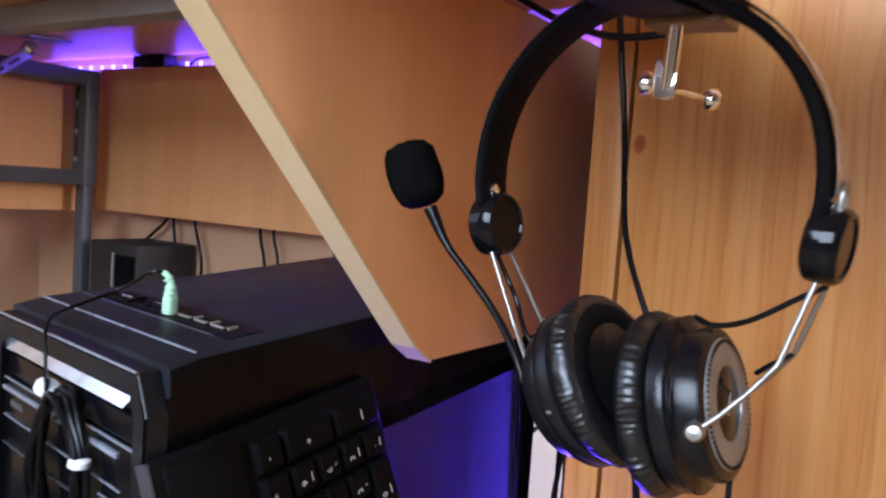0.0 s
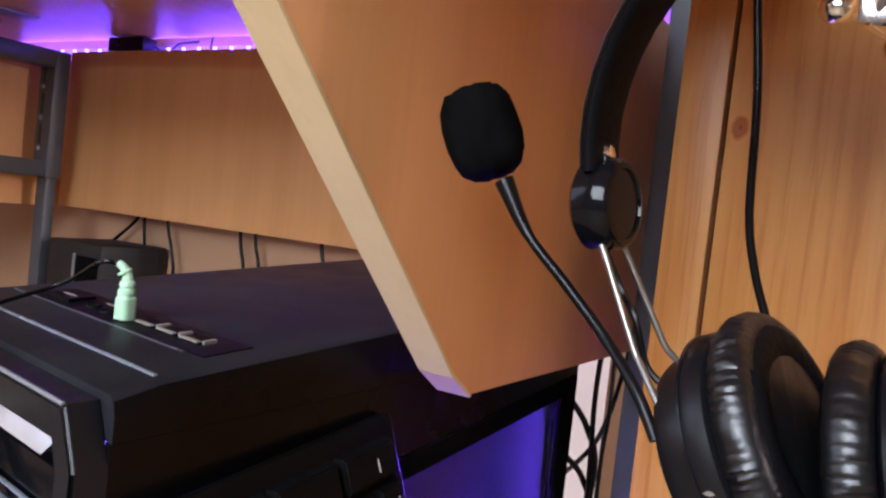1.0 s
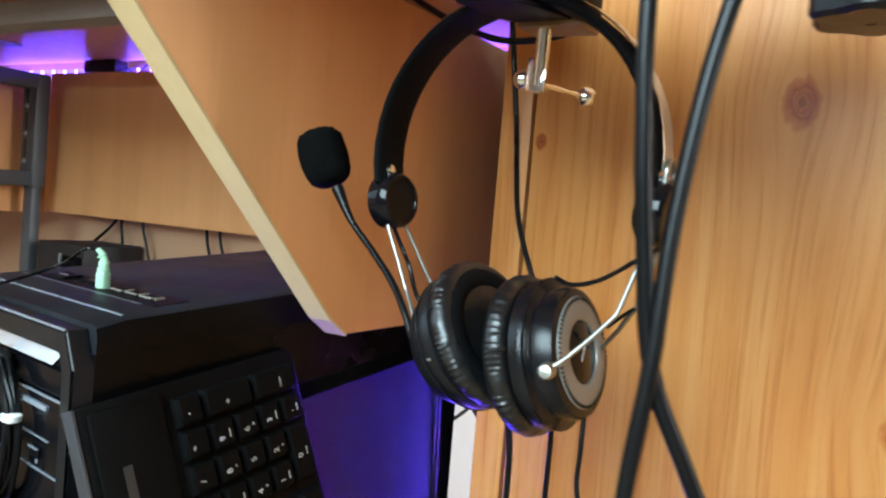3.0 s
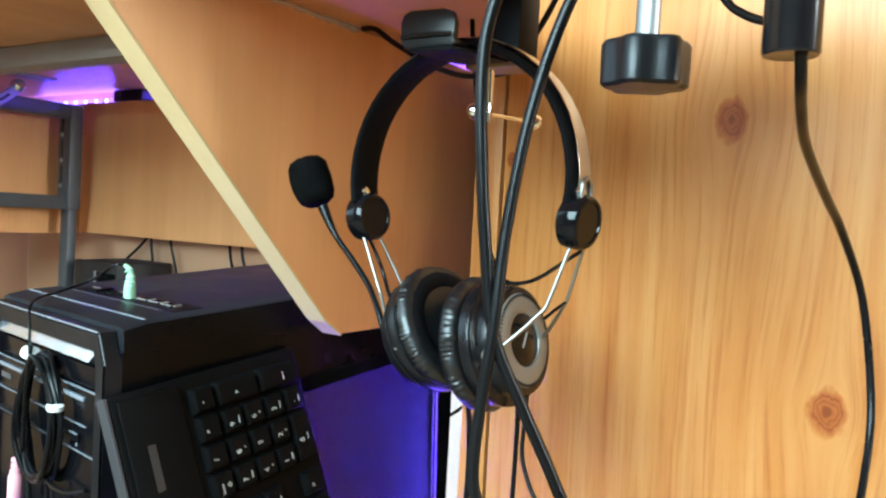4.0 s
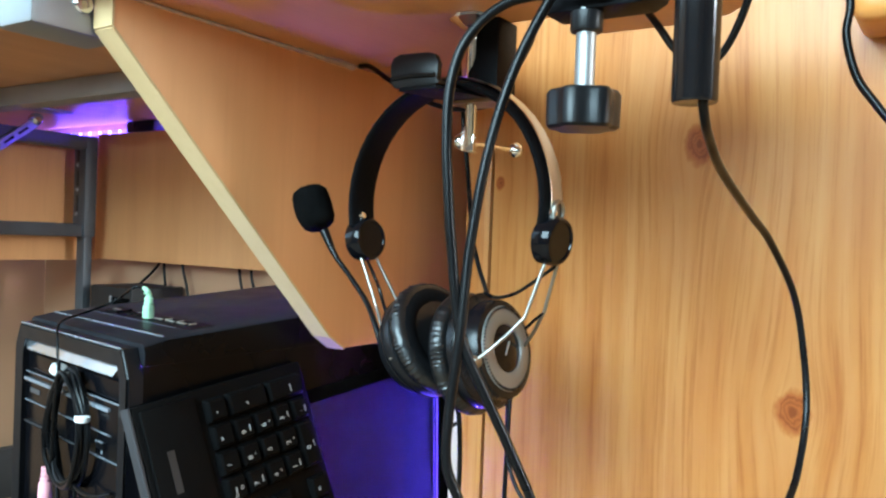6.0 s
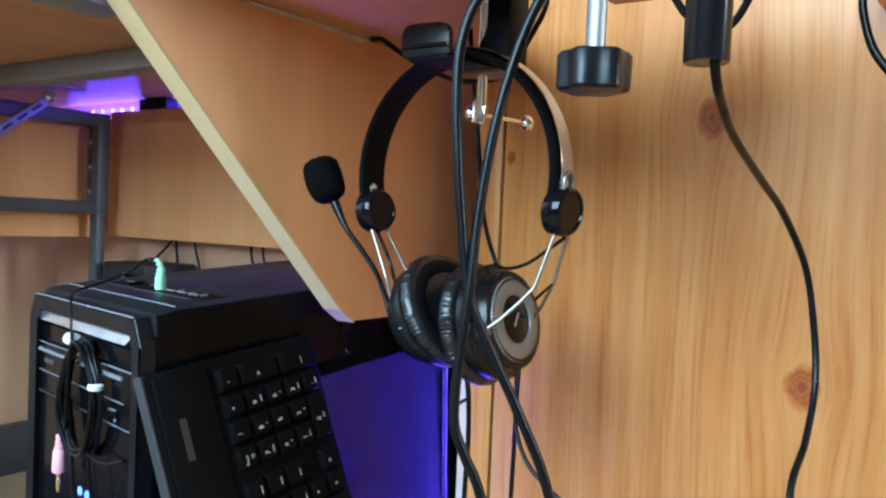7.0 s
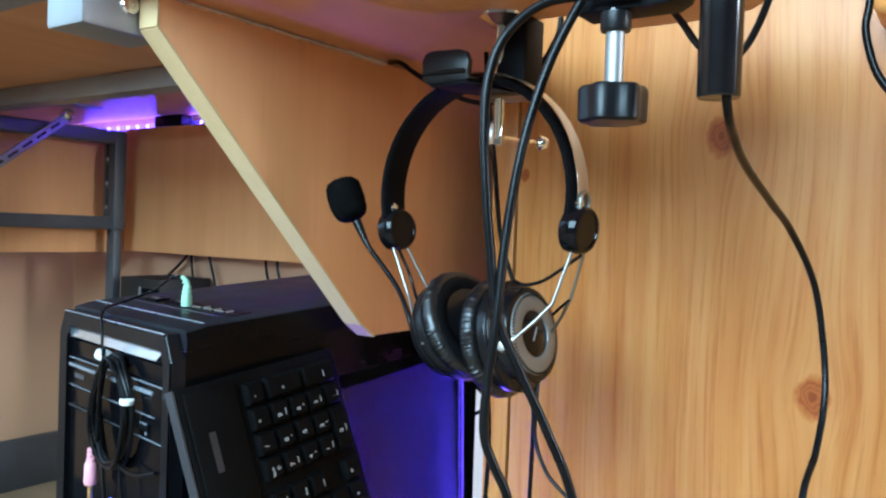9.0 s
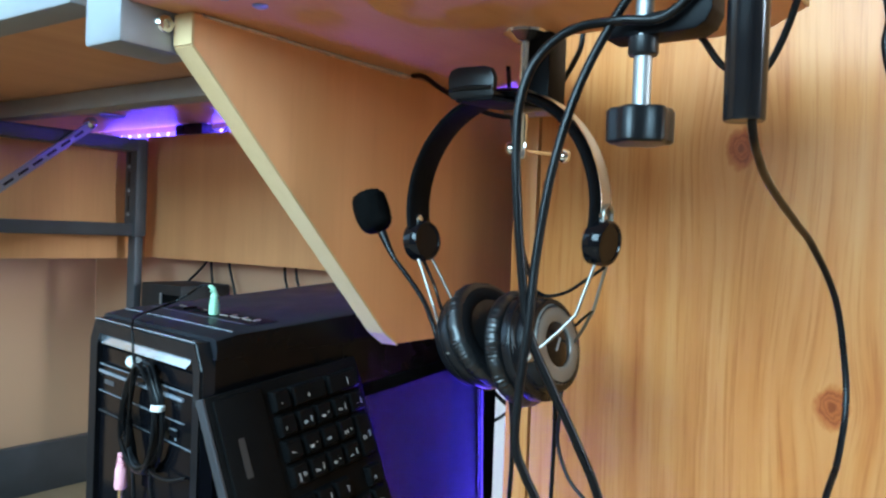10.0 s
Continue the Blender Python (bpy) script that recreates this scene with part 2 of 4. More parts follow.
for lo, hi in (((0, 0.01, 0), (0.05, 0.06, 1.38)), ((1.15, 0.01, 0), (1.2, 0.06, 1.38)), ((0.05, 0.01, 0), (1.15, 0.06, 0.05)), ((0.05, 0.01, 1.33), (1.15, 0.06, 1.38)), ((0.58, 0.012, 0.05), (0.62, 0.055, 1.33))):
    part("window_frame", box(lo, hi, 0.004), M_WHITE, win2)
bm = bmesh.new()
# the opening in this wall only makes room for the added gap lamp
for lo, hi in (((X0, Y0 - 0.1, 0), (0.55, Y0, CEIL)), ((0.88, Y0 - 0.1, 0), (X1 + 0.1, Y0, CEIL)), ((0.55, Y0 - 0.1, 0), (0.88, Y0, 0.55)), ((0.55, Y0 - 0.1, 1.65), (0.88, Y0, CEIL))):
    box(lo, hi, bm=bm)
solid("wall_right", bm, M_ROOM, "plaster wall toned for the room light", "wall", kind="structure")
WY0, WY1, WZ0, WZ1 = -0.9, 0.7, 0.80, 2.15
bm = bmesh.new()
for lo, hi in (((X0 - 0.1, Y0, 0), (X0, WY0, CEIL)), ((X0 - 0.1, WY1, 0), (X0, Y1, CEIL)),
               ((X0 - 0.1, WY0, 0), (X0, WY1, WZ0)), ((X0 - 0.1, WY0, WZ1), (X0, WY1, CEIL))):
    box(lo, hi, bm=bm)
solid("wall_window", bm, M_ROOM, "unseen wall with the window opening, darkened to cut bounce", "wall", kind="structure")
win = thing("window_1", "white framed window letting in daylight", "window", at=(X0, WY0, WZ0))
win["kind"] = "structure"
for lo, hi in (((-0.06, 0, 0), (-0.01, 0.05, 1.35)), ((-0.06, 1.55, 0), (-0.01, 1.6, 1.35)), ((-0.06, 0.05, 0), (-0.01, 1.55, 0.05)),
               ((-0.06, 0.05, 1.3), (-0.01, 1.55, 1.35)), ((-0.055, 0.78, 0.05), (-0.012, 0.82, 1.3))):
    part("window_frame", box(lo, hi, 0.004), M_WHITE, win)

# knotty pine cabinet side beside the desk: a narrow stile and a wide panel with a joint between
PINE_X = 0.507
pine_side = thing("pine_wardrobe", "knotty honey-coloured pine wardrobe side beside the desk", "wardrobe", at=(0, 0, 0))
part("stile", box((PINE_X, 0.1870, 0), (PINE_X + 0.022, 0.2100, 2.0), 0.0012), M_PINE, pine_side)
part("side_panel", box((PINE_X + 0.0006, -1.2, 0), (PINE_X + 0.022, 0.1846, 2.0), 0.0010), M_PINE, pine_side)
part("back_rail", box((PINE_X + 0.012, -1.2, 0), (PINE_X + 0.024, 0.20, 1.99)), M_STEEL, pine_side)

# upright of the wardrobe behind, in dark grey
part("rear_upright", box((0.640, 0.218, 0), (0.660, 0.262, 2.0), 0.001), M_STEEL, pine_side, "dark grey rear upright")

# added board that keeps the gap lamp off the desk panel's end
part("light_stop_board", box((PINE_X + 0.0225, 0.190, 0), (0.672, 0.2085, 2.0), 0.001), M_PINE, pine_side)
# stand-in white board, added to catch the fill lamp behind the tower
solid("white_gap_board", box((0.66, 0.36, 0.0), (0.898, 0.376, 0.505), 0.003), plain("gap_board_white", (0.8, 0.8, 0.8), 0.4, vary=0.03), "white board added behind the tower to brighten the gap", "radiator")

# ---- desk ----
DZ = 0.706
desk = thing("desk", "beech-effect corner desk seen from below", "desk", at=(0, 0, 0))
outline = [(0.166, -0.055), (0.36, -0.055), (0.392, -0.03), (0.401, 0.004), (0.401, 0.05), (0.352, 0.053), (0.352, 0.10), (0.44, 0.145), (0.50, 0.235), (0.50, 0.2735), (0.166, 0.2735)]
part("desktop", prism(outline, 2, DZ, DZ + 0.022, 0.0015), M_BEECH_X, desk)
part("edge_strip", box((0.1645, -0.055, DZ + 0.0004), (0.1658, 0.2735, DZ + 0.0216), 0.0004), M_EDGE, desk, "pale edge strip")
part("edge_strip", box((0.1645, -0.0565, DZ + 0.0004), (0.360, -0.0552, DZ + 0.0216), 0.0004), M_EDGE, desk, "pale edge strip")

# the diagonal-cut side panel under the desk
DY = 0.2562
panel = thing("desk_side_panel", "beech laminate desk side panel with a diagonal pale front edge", "desk panel", at=(0, DY, 0))
slope = [(0.2000, DZ - 0.001), (0.2000, 0.686), (0.3908, 0.4972), (0.4078, 0.4862), (0.625, 0.4862), (0.625, DZ - 0.001)]
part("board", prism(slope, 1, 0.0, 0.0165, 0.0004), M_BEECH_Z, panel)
for (ax, az), (bx, bz) in zip(slope[:3], slope[1:4]):
    d = Vector((bx - ax, 0, bz - az))
    nrm = Vector((d.z, 0, -d.x)).normalized() * 0.0016
    if nrm.x > 0:
        nrm = -nrm
    bm = bmesh.new()
    a, b = Vector((ax, 0, az)), Vector((bx, 0, bz))
    vs = []
    for y in (-0.0004, 0.0169):
        for p in (a, b, b + nrm, a + nrm):
            vs.append(bm.verts.new((p.x, y, p.z)))
    for f in ((0, 1, 2, 3), (4, 5, 6, 7), (0, 1, 5, 4), (1, 2, 6, 5), (2, 3, 7, 6), (3, 0, 4, 7)):
        bm.faces.new([vs[i] for i in f])
    part("edge_band", bm, M_EDGE, panel, "pale cream edge band", smooth=False)

# ---- second desk behind: top, steel frame, back panel ----
D2 = 0.772
rear = thing("rear_desk", "beech-effect desk with a grey steel frame against the wall", "desk", at=(0.5, 1.2, 0))


def rpart(name, lo, hi, mat, bevel=0.0015, label=""):
    ob = part(name, box(lo, hi, bevel), mat, rear, label)
    ob.matrix_parent_inverse = Matrix.Translation((-0.5, -1.2, 0))
    return ob


rpart("desktop", (0.20, 0.2755, D2), (0.868, 1.50, D2 + 0.024), M_BEECH_X)
rpart("back_panel", (0.837, 0.30, 0.512), (0.853, 1.246, 0.748), M_BEECH_Z)
rpart("end_panel", (0.30, 1.262, 0.508), (0.853, 1.278, 0.735), M_BEECH_Z)
rpart("cross_rail", (0.548, 0.2755, 0.744), (0.585, 1.50, D2 - 0.0005), M_ALU, 0.003)
rpart("leg", (0.7865, 1.201, 0.0), (0.8035, 1.227, 0.57), M_STEEL, 0.004)
rpart("top_beam", (0.32, 1.196, 0.712), (0.785, 1.228, 0.737), M_STEEL, 0.004)
rpart("leg_beam", (0.32, 1.204, 0.553), (0.785, 1.228, 0.577), M_STEEL, 0.003)
upright = rpart("leg_bracket", (0.782, 1.197, 0.551), (0.8080, 1.236, 0.738), M_STEEL, 0.007, "slotted upper leg bracket")
for z in (0.60, 0.645, 0.69):
    sl = part("slot", box((0.7815, 1.2165, z), (0.783, 1.2245, z + 0.03), 0.0005), M_BLACK, upright)
    sb = part("bolt", lathe([(0.0, 0.002), (0.003, 0.0015), (0.0035, 0), (0.0035, -0.002)], 12, facing((0.781, 1.2205, z - 0.006), (-1, 0, 0))), M_ALU, upright)
# diagonal slotted strut below the top
bm = box((-0.20, -0.003, -0.008), (0.072, 0.003, 0.008), 0.001, m=Matrix.Translation((0.625, 1.19, 0.702)) @ Matrix.Rotation(radians(-38), 4, "Y"))
ob = part("strut", bm, M_ALU, rear, "perforated silver steel strut")
ob.matrix_parent_inverse = Matrix.Translation((-0.5, -1.2, 0))
for k in range(8):
    bm = box((-0.175 + 0.03 * k, -0.0036, -0.0022), (-0.155 + 0.03 * k, -0.0024, 0.0022), m=Matrix.Translation((0.625, 1.19, 0.702)) @ Matrix.Rotation(radians(-38), 4, "Y"))
    s2 = part("slot", bm, M_BLACK, ob)
ob = part("strut_joint", lathe([(0.0, 0.009), (0.008, 0.007), (0.011, 0.0), (0.011, -0.008), (0.0, -0.009)], 20, facing((0.683, 1.188, 0.753), (0, -1, 0.4))), M_CHROME, rear)
ob.matrix_parent_inverse = Matrix.Translation((-0.5, -1.2, 0))
rpart("joint_plate", (0.665, 1.165, D2 - 0.004), (0.735, 1.21, D2 - 0.0004), M_ALU, 0.001)

# front rail of the rear desk, and the end bracket that joins it to the side panel
rpart("front_rail", (0.172, 0.345, 0.716), (0.199, 1.50, 0.752), M_ALU, 0.003)
br = rpart("end_bracket", (0.163, 0.2745, 0.682), (0.2195, 0.312, 0.724), M_ALU, 0.003, "silver steel end bracket with a screw")
s3 = part("screw", lathe([(0.0, 0.0006), (0.0022, 0.0008), (0.0026, 0.0024), (0.0050, 0.0022), (0.0066, 0), (0.0066, -0.002)], 22, facing((0.1925, 0.2742, 0.6985), (0, -1, 0))), M_CHROME, br)
solid("baseboard", box((-1.4, Y1 - 0.02, 0.0), (X1, Y1, 0.105), 0.003), M_STEEL, "dark grey skirting along the wall", "baseboard", kind="structure")

# ---- computer tower ----
TX, TY, SHEAR = 0.2385, 0.2885, 0.176
L, W = 0.380, 0.192
tower = thing("computer_tower", "black computer tower with a lit side window under the desk", "computer", at=(TX, TY, 0))


def top_z(l):
    """Height of the cover, which climbs from the front lip to the rear."""
    return 0.4972 + l * 0.177 if l < 0.03 else 0.5025 + (l - 0.03) * 0.06


def shell(bm):
    """The case is drawn square, then its slanting front is given its angle."""
    for v in bm.verts:
        v.co.x += SHEAR * v.co.y
    return bm


def at_front(w, off, z):
    """A place in the room before (-) or behind (+) the case's front."""
    return Vector((TX + off + SHEAR * w, TY + w, z))


def tpart(name, bm, mat, label="", parent=None, smooth=True):
    return part(name, shell(bm), mat, parent or tower, label, smooth)


def slab(l0, l1, w0, w1, up, down):
    """A thin layer that follows the cover's slope."""
    bm = bmesh.new()
    cuts = [l0] + [c for c in (0.03,) if l0 < c < l1] + [l1]
    rows_ = [[bm.verts.new((l, w, top_z(l) + h)) for w, h in ((w0, down), (w1, down), (w1, up), (w0, up))] for l in cuts]
    for a, b in zip(rows_, rows_[1:]):
        for i in range(4):
            bm.faces.new((a[i], a[(i + 1) % 4], b[(i + 1) % 4], b[i]))
    bm.faces.new(rows_[0])
    bm.faces.new(rows_[-1])
    return bm


M_SIDE = plain("satin_black_panel", (0.0030, 0.0030, 0.0035), 0.28, vary=0.2, scale=40, bump=0.08, spec=0.10)
M_BEZEL = plain("bezel_black", (0.007, 0.007, 0.0085), 0.34, vary=0.2, scale=90, bump=0.12, spec=0.22)
# pale tone stands for edges catching window light; the drive lamp shares it
M_LINE = plain("pale_glint", (0.30, 0.33, 0.38), 0.25, metal=0.5, vary=0.1)
# dimmer copy for fainter glints, and the printed mark's own grey
M_DIM = plain("dim_glint_and_print", (0.07, 0.075, 0.085), 0.3, metal=0.3, vary=0.2)
# black cover lifted to bluish grey, which stands for its sky reflection
M_TOP = plain("black_top_sheen", (0.014, 0.0145, 0.018), 0.46, vary=0.35, scale=50, bump=0.35, spec=0.14)

# cover: a crowned lid whose sides hang down to the seam
bm = bmesh.new()
rings = []
for l in (0.0125, 0.03, L):
    h = top_z(l)
    rings.append([bm.verts.new((l, w, z)) for w, z in ((0.0, 0.48535), (0.0, h - 0.006), (0.0016, h - 0.0016), (0.0045, h), (W - 0.0045, h), (W - 0.0016, h - 0.0016), (W, h - 0.006), (W, 0.48535))])
for a, b in zip(rings, rings[1:]):
    for i in range(8):
        bm.faces.new((a[i], a[(i + 1) % 8], b[(i + 1) % 8], b[i]))
bm.faces.new(rings[0])
bm.faces.new(rings[-1])
# side faces take the darker black, painting their shade beside the lit lid
for f in bm.faces:
    ws = [v.co.y for v in f.verts]
    f.material_index = 1 if len(f.verts) == 4 and (max(ws) < 0.002 or min(ws) > W - 0.002) else 0
tpart("top_cover", bm, (M_TOP, M_SIDE))
tpart("left_side", box((0.012, W - 0.003, 0.012), (L, W, 0.4852)), M_SIDE)
tpart("base_plate", box((0.012, 0.0, 0.012), (L, W - 0.0035, 0.03)), M_CASE)
tpart("rear_plate", box((L - 0.004, 0.0031, 0.0305), (L, W - 0.0035, 0.485)), M_CASE)
tpart("motherboard_tray", box((0.02, 0.112, 0.031), (L - 0.005, 0.115, 0.484)), plain("tray_grey", (0.62, 0.62, 0.62), 0.7, vary=0.1))


# side panel with a slanting window
def wtop(l):
    return 0.4405 + 0.075 * (l - 0.20)


WIN = [(0.10, 0.09), (0.10, wtop(0.10)), (0.3535, wtop(0.3535)), (0.3765, 0.09)]
RIM = [(0.012, 0.0305), (0.012, 0.4852), (L, 0.4852), (L, 0.0305)]


def ring_panel(inner, outer, w0, w1):
    bm = bmesh.new()
    rows_ = [[bm.verts.new((l, w, z)) for l, z in pts] for w in (w0, w1) for pts in (outer, inner)]
    for k in range(4):
        j = (k + 1) % 4
        for a, b in ((0, 1), (2, 3), (0, 2), (1, 3)):
            bm.faces.new((rows_[a][k], rows_[a][j], rows_[b][j], rows_[b][k]))
    return bm


BAND = [(0.088, 0.078), (0.088, wtop(0.088) + 0.0115), (0.3785, wtop(0.3785) + 0.0105), (0.3795, 0.078)]
tpart("side_frame", ring_panel(WIN, RIM, 0.0, 0.003), M_SIDE, "satin black side panel", smooth=False)
tpart("window_rim", ring_panel(WIN, BAND, -0.0012, -0.0001), M_FOAM, "matt black window border", smooth=False)


def pane_material():
    n = Nodes("acrylic_pane")
    tr, gl, mx, fr = n.add("BsdfTransparent"), n.add("BsdfGlossy", Roughness=0.08), n.add("MixShader"), n.add("Fresnel", IOR=1.45)
    tr.inputs[0].default_value = (0.9, 0.9, 0.92, 1)
    n.link(fr.outputs[0], mx.inputs[0])
    n.link(tr.outputs[0], mx.inputs[1])
    n.link(gl.outputs[0], mx.inputs[2])
    n.link(mx.outputs[0], n.t.nodes["Material Output"].inputs[0])
    return n.mat


pane = tpart("window_pane", prism([(l + dl, z + dz) for (l, z), dl, dz in zip(WIN, (0.0003, 0.0003, -0.0003, -0.0003), (0.0003, -0.0003, -0.0003, 0.0003))], 1, 0.0006, 0.0024), pane_material(), "clear acrylic side window", smooth=False)
pane.visible_shadow = False
area_lamp("case_led", Matrix.Translation((TX, TY, 0)) @ look((0.375, 0.006, 0.265), (0.262, 0.115, 0.265)), 0.006, 0.36, 19.0, LED_COLOUR)

# front: a bezel with cut corners round a recessed glossy face
FTOP = 0.4968
fr = [(0.0, 0.012), (0.0, FTOP - 0.018), (0.0095, FTOP), (W - 0.0095, FTOP), (W, FTOP - 0.018), (W, 0.012)]
inner = [(0.0130, 0.03), (0.0130, FTOP - 0.0215), (0.0175, FTOP - 0.0120), (W - 0.0175, FTOP - 0.0120), (W - 0.0130, FTOP - 0.0215), (W - 0.0130, 0.03)]
bm = bmesh.new()
o0, o1, i0, i1 = [[bm.verts.new((l, w, z)) for w, z in pts] for l, pts in ((0.0, fr), (0.0120, fr), (0.0015, inner), (0.0120, inner))]
for k in range(6):
    j = (k + 1) % 6
    bm.faces.new((o0[k], o0[j], i0[j], i0[k]))
    bm.faces.new((o1[k], o1[j], i1[j], i1[k]))
    bm.faces.new((o0[k], o0[j], o1[j], o1[k]))
    bm.faces.new((i0[k], i0[j], i1[j], i1[k]))
bmesh.ops.bevel(bm, geom=[e for e in bm.edges if all(v in o0 for v in e.verts)], offset=0.0016, segments=3, affect="EDGES")
bezel = tpart("front_bezel", bm, M_BEZEL)
# pale bead gives the bevel's window highlight as colour
tpart("edge_glint", box((0.0002, 0.0105, FTOP - 0.0006), (0.0016, W - 0.0105, FTOP + 0.0006), 0.0004), M_LINE, "front edge highlight put in as a pale bead", bezel)
tpart("front_backing", box((0.0085, 0.0132, 0.0302), (0.0116, W - 0.0132, FTOP - 0.0125)), M_FRONT, "glossy black front panel")
# polished slanted strip below the top edge, its ends cut askew
bm = bmesh.new()
ends = [[(0.0210, 0.0064), (0.0275, -0.0064)], [(W - 0.0125, 0.0064), (W - 0.0165, -0.0064)]]
vs = [[[bm.verts.new((0.0052 + 0.30 * h + d, w, 0.4802 + h * 0.60)) for w, h in e] for e in ends] for d in (0.0, 0.0016)]
for a in vs:
    bm.faces.new((a[0][0], a[1][0], a[1][1], a[0][1]))
for (e, i), (f, j) in (((0, 0), (1, 0)), ((1, 0), (1, 1)), ((1, 1), (0, 1)), ((0, 1), (0, 0))):
    bm.faces.new((vs[0][e][i], vs[0][f][j], vs[1][f][j], vs[1][e][i]))
tpart("trim_strip", bm, plain("polished_strip", (0.78, 0.82, 0.88), 0.20, metal=0.9, vary=0.05, bump=0.02), "polished silver strip", smooth=False)
blank = tpart("bay_cover", box((0.0052, 0.0155, 0.4606), (0.0084, W - 0.0155, 0.4735), 0.0010), M_FRONT, "glossy blank drive cover")
bay = tpart("drive_bay", box((0.0040, 0.0155, 0.4200), (0.0084, W - 0.0155, 0.4596), 0.0010), M_FRONT, "glossy black disc drive")
# thin pale lines put the glints of the drive's edges into colour
tpart("bay_edge", box((0.0030, 0.0157, 0.4588), (0.0046, W - 0.0157, 0.4597), 0.0003), M_LINE, "", bay)
tpart("tray_lip", box((0.0018, 0.0290, 0.4523), (0.0044, W - 0.0165, 0.4550), 0.0008), M_LINE, "tray edge with its highlight coloured in", bay)
tpart("tray_line", box((0.0030, 0.0270, 0.4367), (0.0044, W - 0.0160, 0.4374), 0.0002), M_LINE, "", bay)
tpart("bay_edge", box((0.0030, 0.0157, 0.4201), (0.0046, 0.075, 0.4208), 0.0003), M_LINE, "", bay)
tpart("bay_edge", box((0.0030, 0.075, 0.4201), (0.0046, W - 0.0157, 0.4208), 0.0003), M_DIM, "", bay)
button = tpart("eject_button", box((0.0022, 0.0350, 0.4262), (0.0044, 0.0465, 0.4315), 0.0008), M_CASE, "", bay)
tpart("button_edge", box((0.0014, 0.0352, 0.4309), (0.0026, 0.0463, 0.4318), 0.0003), M_LINE, "", button)
tpart("lamp", lathe([(0.0, 0.0008), (0.0011, 0.0004), (0.0013, 0)], 10, facing((0.0040, 0.0400, 0.4238), (-1, 0, 0))), M_LINE, "", bay)
tpart("printed_mark", box((0.0036, 0.148, 0.4440), (0.0041, 0.166, 0.4475)), M_DIM, "small grey printed mark", bay)
lower = tpart("lower_panel", box((0.0046, 0.0155, 0.034), (0.0084, W - 0.0155, 0.4185), 0.0016), M_FRONT, "glossy black lower front panel")
M_STATUS = glow("status_blue", (0.05, 0.09, 1.0), 9.0)
for w in (0.040, 0.052, 0.082, 0.094):
    tpart("status_light", lathe([(0.0, 0.0016), (0.0026, 0.0010), (0.0034, 0)], 14, facing((0.0045, w, 0.3610), (-1, 0, 0))), M_STATUS, "lit blue status light", lower)

# top: seams with their glints coloured in, and a sunk port bay with sockets
tpart("top_seam", slab(0.0292, 0.0304, 0.0062, W - 0.0062, 0.0006, -0.0003), M_LINE, "fine seam with its highlight coloured in")
tpart("top_seam", slab(0.0535, 0.0545, 0.0260, W - 0.010, 0.0004, -0.0003), M_DIM, "seam with a faint highlight coloured in")
ports = tpart("port_bay", slab(0.0550, 0.0790, 0.0150, 0.1650, 0.0005, -0.0003), M_CASE, "sunk black port bay")
M_SOCK = plain("socket_dark", (0.002, 0.002, 0.002), 0.7, spec=0.1)
M_TONGUE = plain("socket_tongue", (0.34, 0.31, 0.26), 0.45, metal=0.6, vary=0.2)
for w in (0.0300, 0.0470, 0.0640):
    tpart("usb_socket", slab(0.0625, 0.0715, w, w + 0.0135, 0.0013, 0.0004), M_SOCK, "", ports)
    tpart("tongue", slab(0.0625, 0.0645, w + 0.0005, w + 0.0130, 0.0019, 0.0012), M_TONGUE, "", ports)
    tpart("socket_end", slab(0.0650, 0.0712, w - 0.0016, w + 0.0004, 0.0018, 0.0004), M_TONGUE, "", ports)
for w in (0.103, 0.117):
    tpart("audio_socket", lathe([(0.0020, 0.0), (0.0028, 0.0012), (0.0036, 0.001), (0.0040, 0)], 16, Matrix.Translation((0.0640, w, top_z(0.064) + 0.0004))), M_SOCK, "", ports)
    tpart("socket_mark", slab(0.0725, 0.0733, w - 0.004, w + 0.004, 0.0008, 0.0003), M_TONGUE, "", ports)
tpart("power_button", slab(0.0590, 0.0730, 0.1320, 0.1520, 0.0022, 0.0004), M_CASE, "", ports)
tpart("button_mark", slab(0.0640, 0.0650, 0.1350, 0.1480, 0.0027, 0.0021), M_TONGUE, "", ports)
for l in (0.05, 0.34):
    for w in (0.03, W - 0.03):
        tpart("foot", lathe([(0.011, 0), (0.013, 0.002), (0.013, 0.0125)], 16, Matrix.Translation((l, w, 0))), M_RUBBER)

# audio plug in the top, leaning a little, with its thin cable to the bundle on the front
M_GREEN = plain("mint_green_plastic", (0.36, 0.60, 0.40), 0.42, vary=0.15, scale=200)
M_PINK = plain("pink_plastic", (0.72, 0.33, 0.38), 0.5, vary=0.1)
jack_at = Vector((0.3150, 0.3727, top_z(0.062) + 0.0006))
jack = thing("audio_plug", "mint green audio plug standing in the tower's top socket", "plug", "audio plugs", at=jack_at)


def square_off(a, i):
    return (-0.0003 * math.cos(4 * a) if i < 6 else 0.0, 0)


part("sleeve", lathe([(0.0030, 0.0), (0.0040, 0.0004), (0.0041, 0.0012), (0.0040, 0.0092), (0.0034, 0.0098), (0.0033, 0.0108), (0.0038, 0.0112), (0.0037, 0.0128), (0.0030, 0.0132), (0.0030, 0.0140), (0.0034, 0.0144), (0.0031, 0.0162), (0.0022, 0.0168)], 24, wave=square_off), M_GREEN, jack)
part("strain_relief", sweep([(0, 0, 0.0163), (-0.0004, 0.0003, 0.0192), (-0.0016, 0.0016, 0.0220), (-0.0030, 0.0034, 0.0236)], lambda t: 0.0025 - 0.0009 * t, 10), M_GREEN, jack)
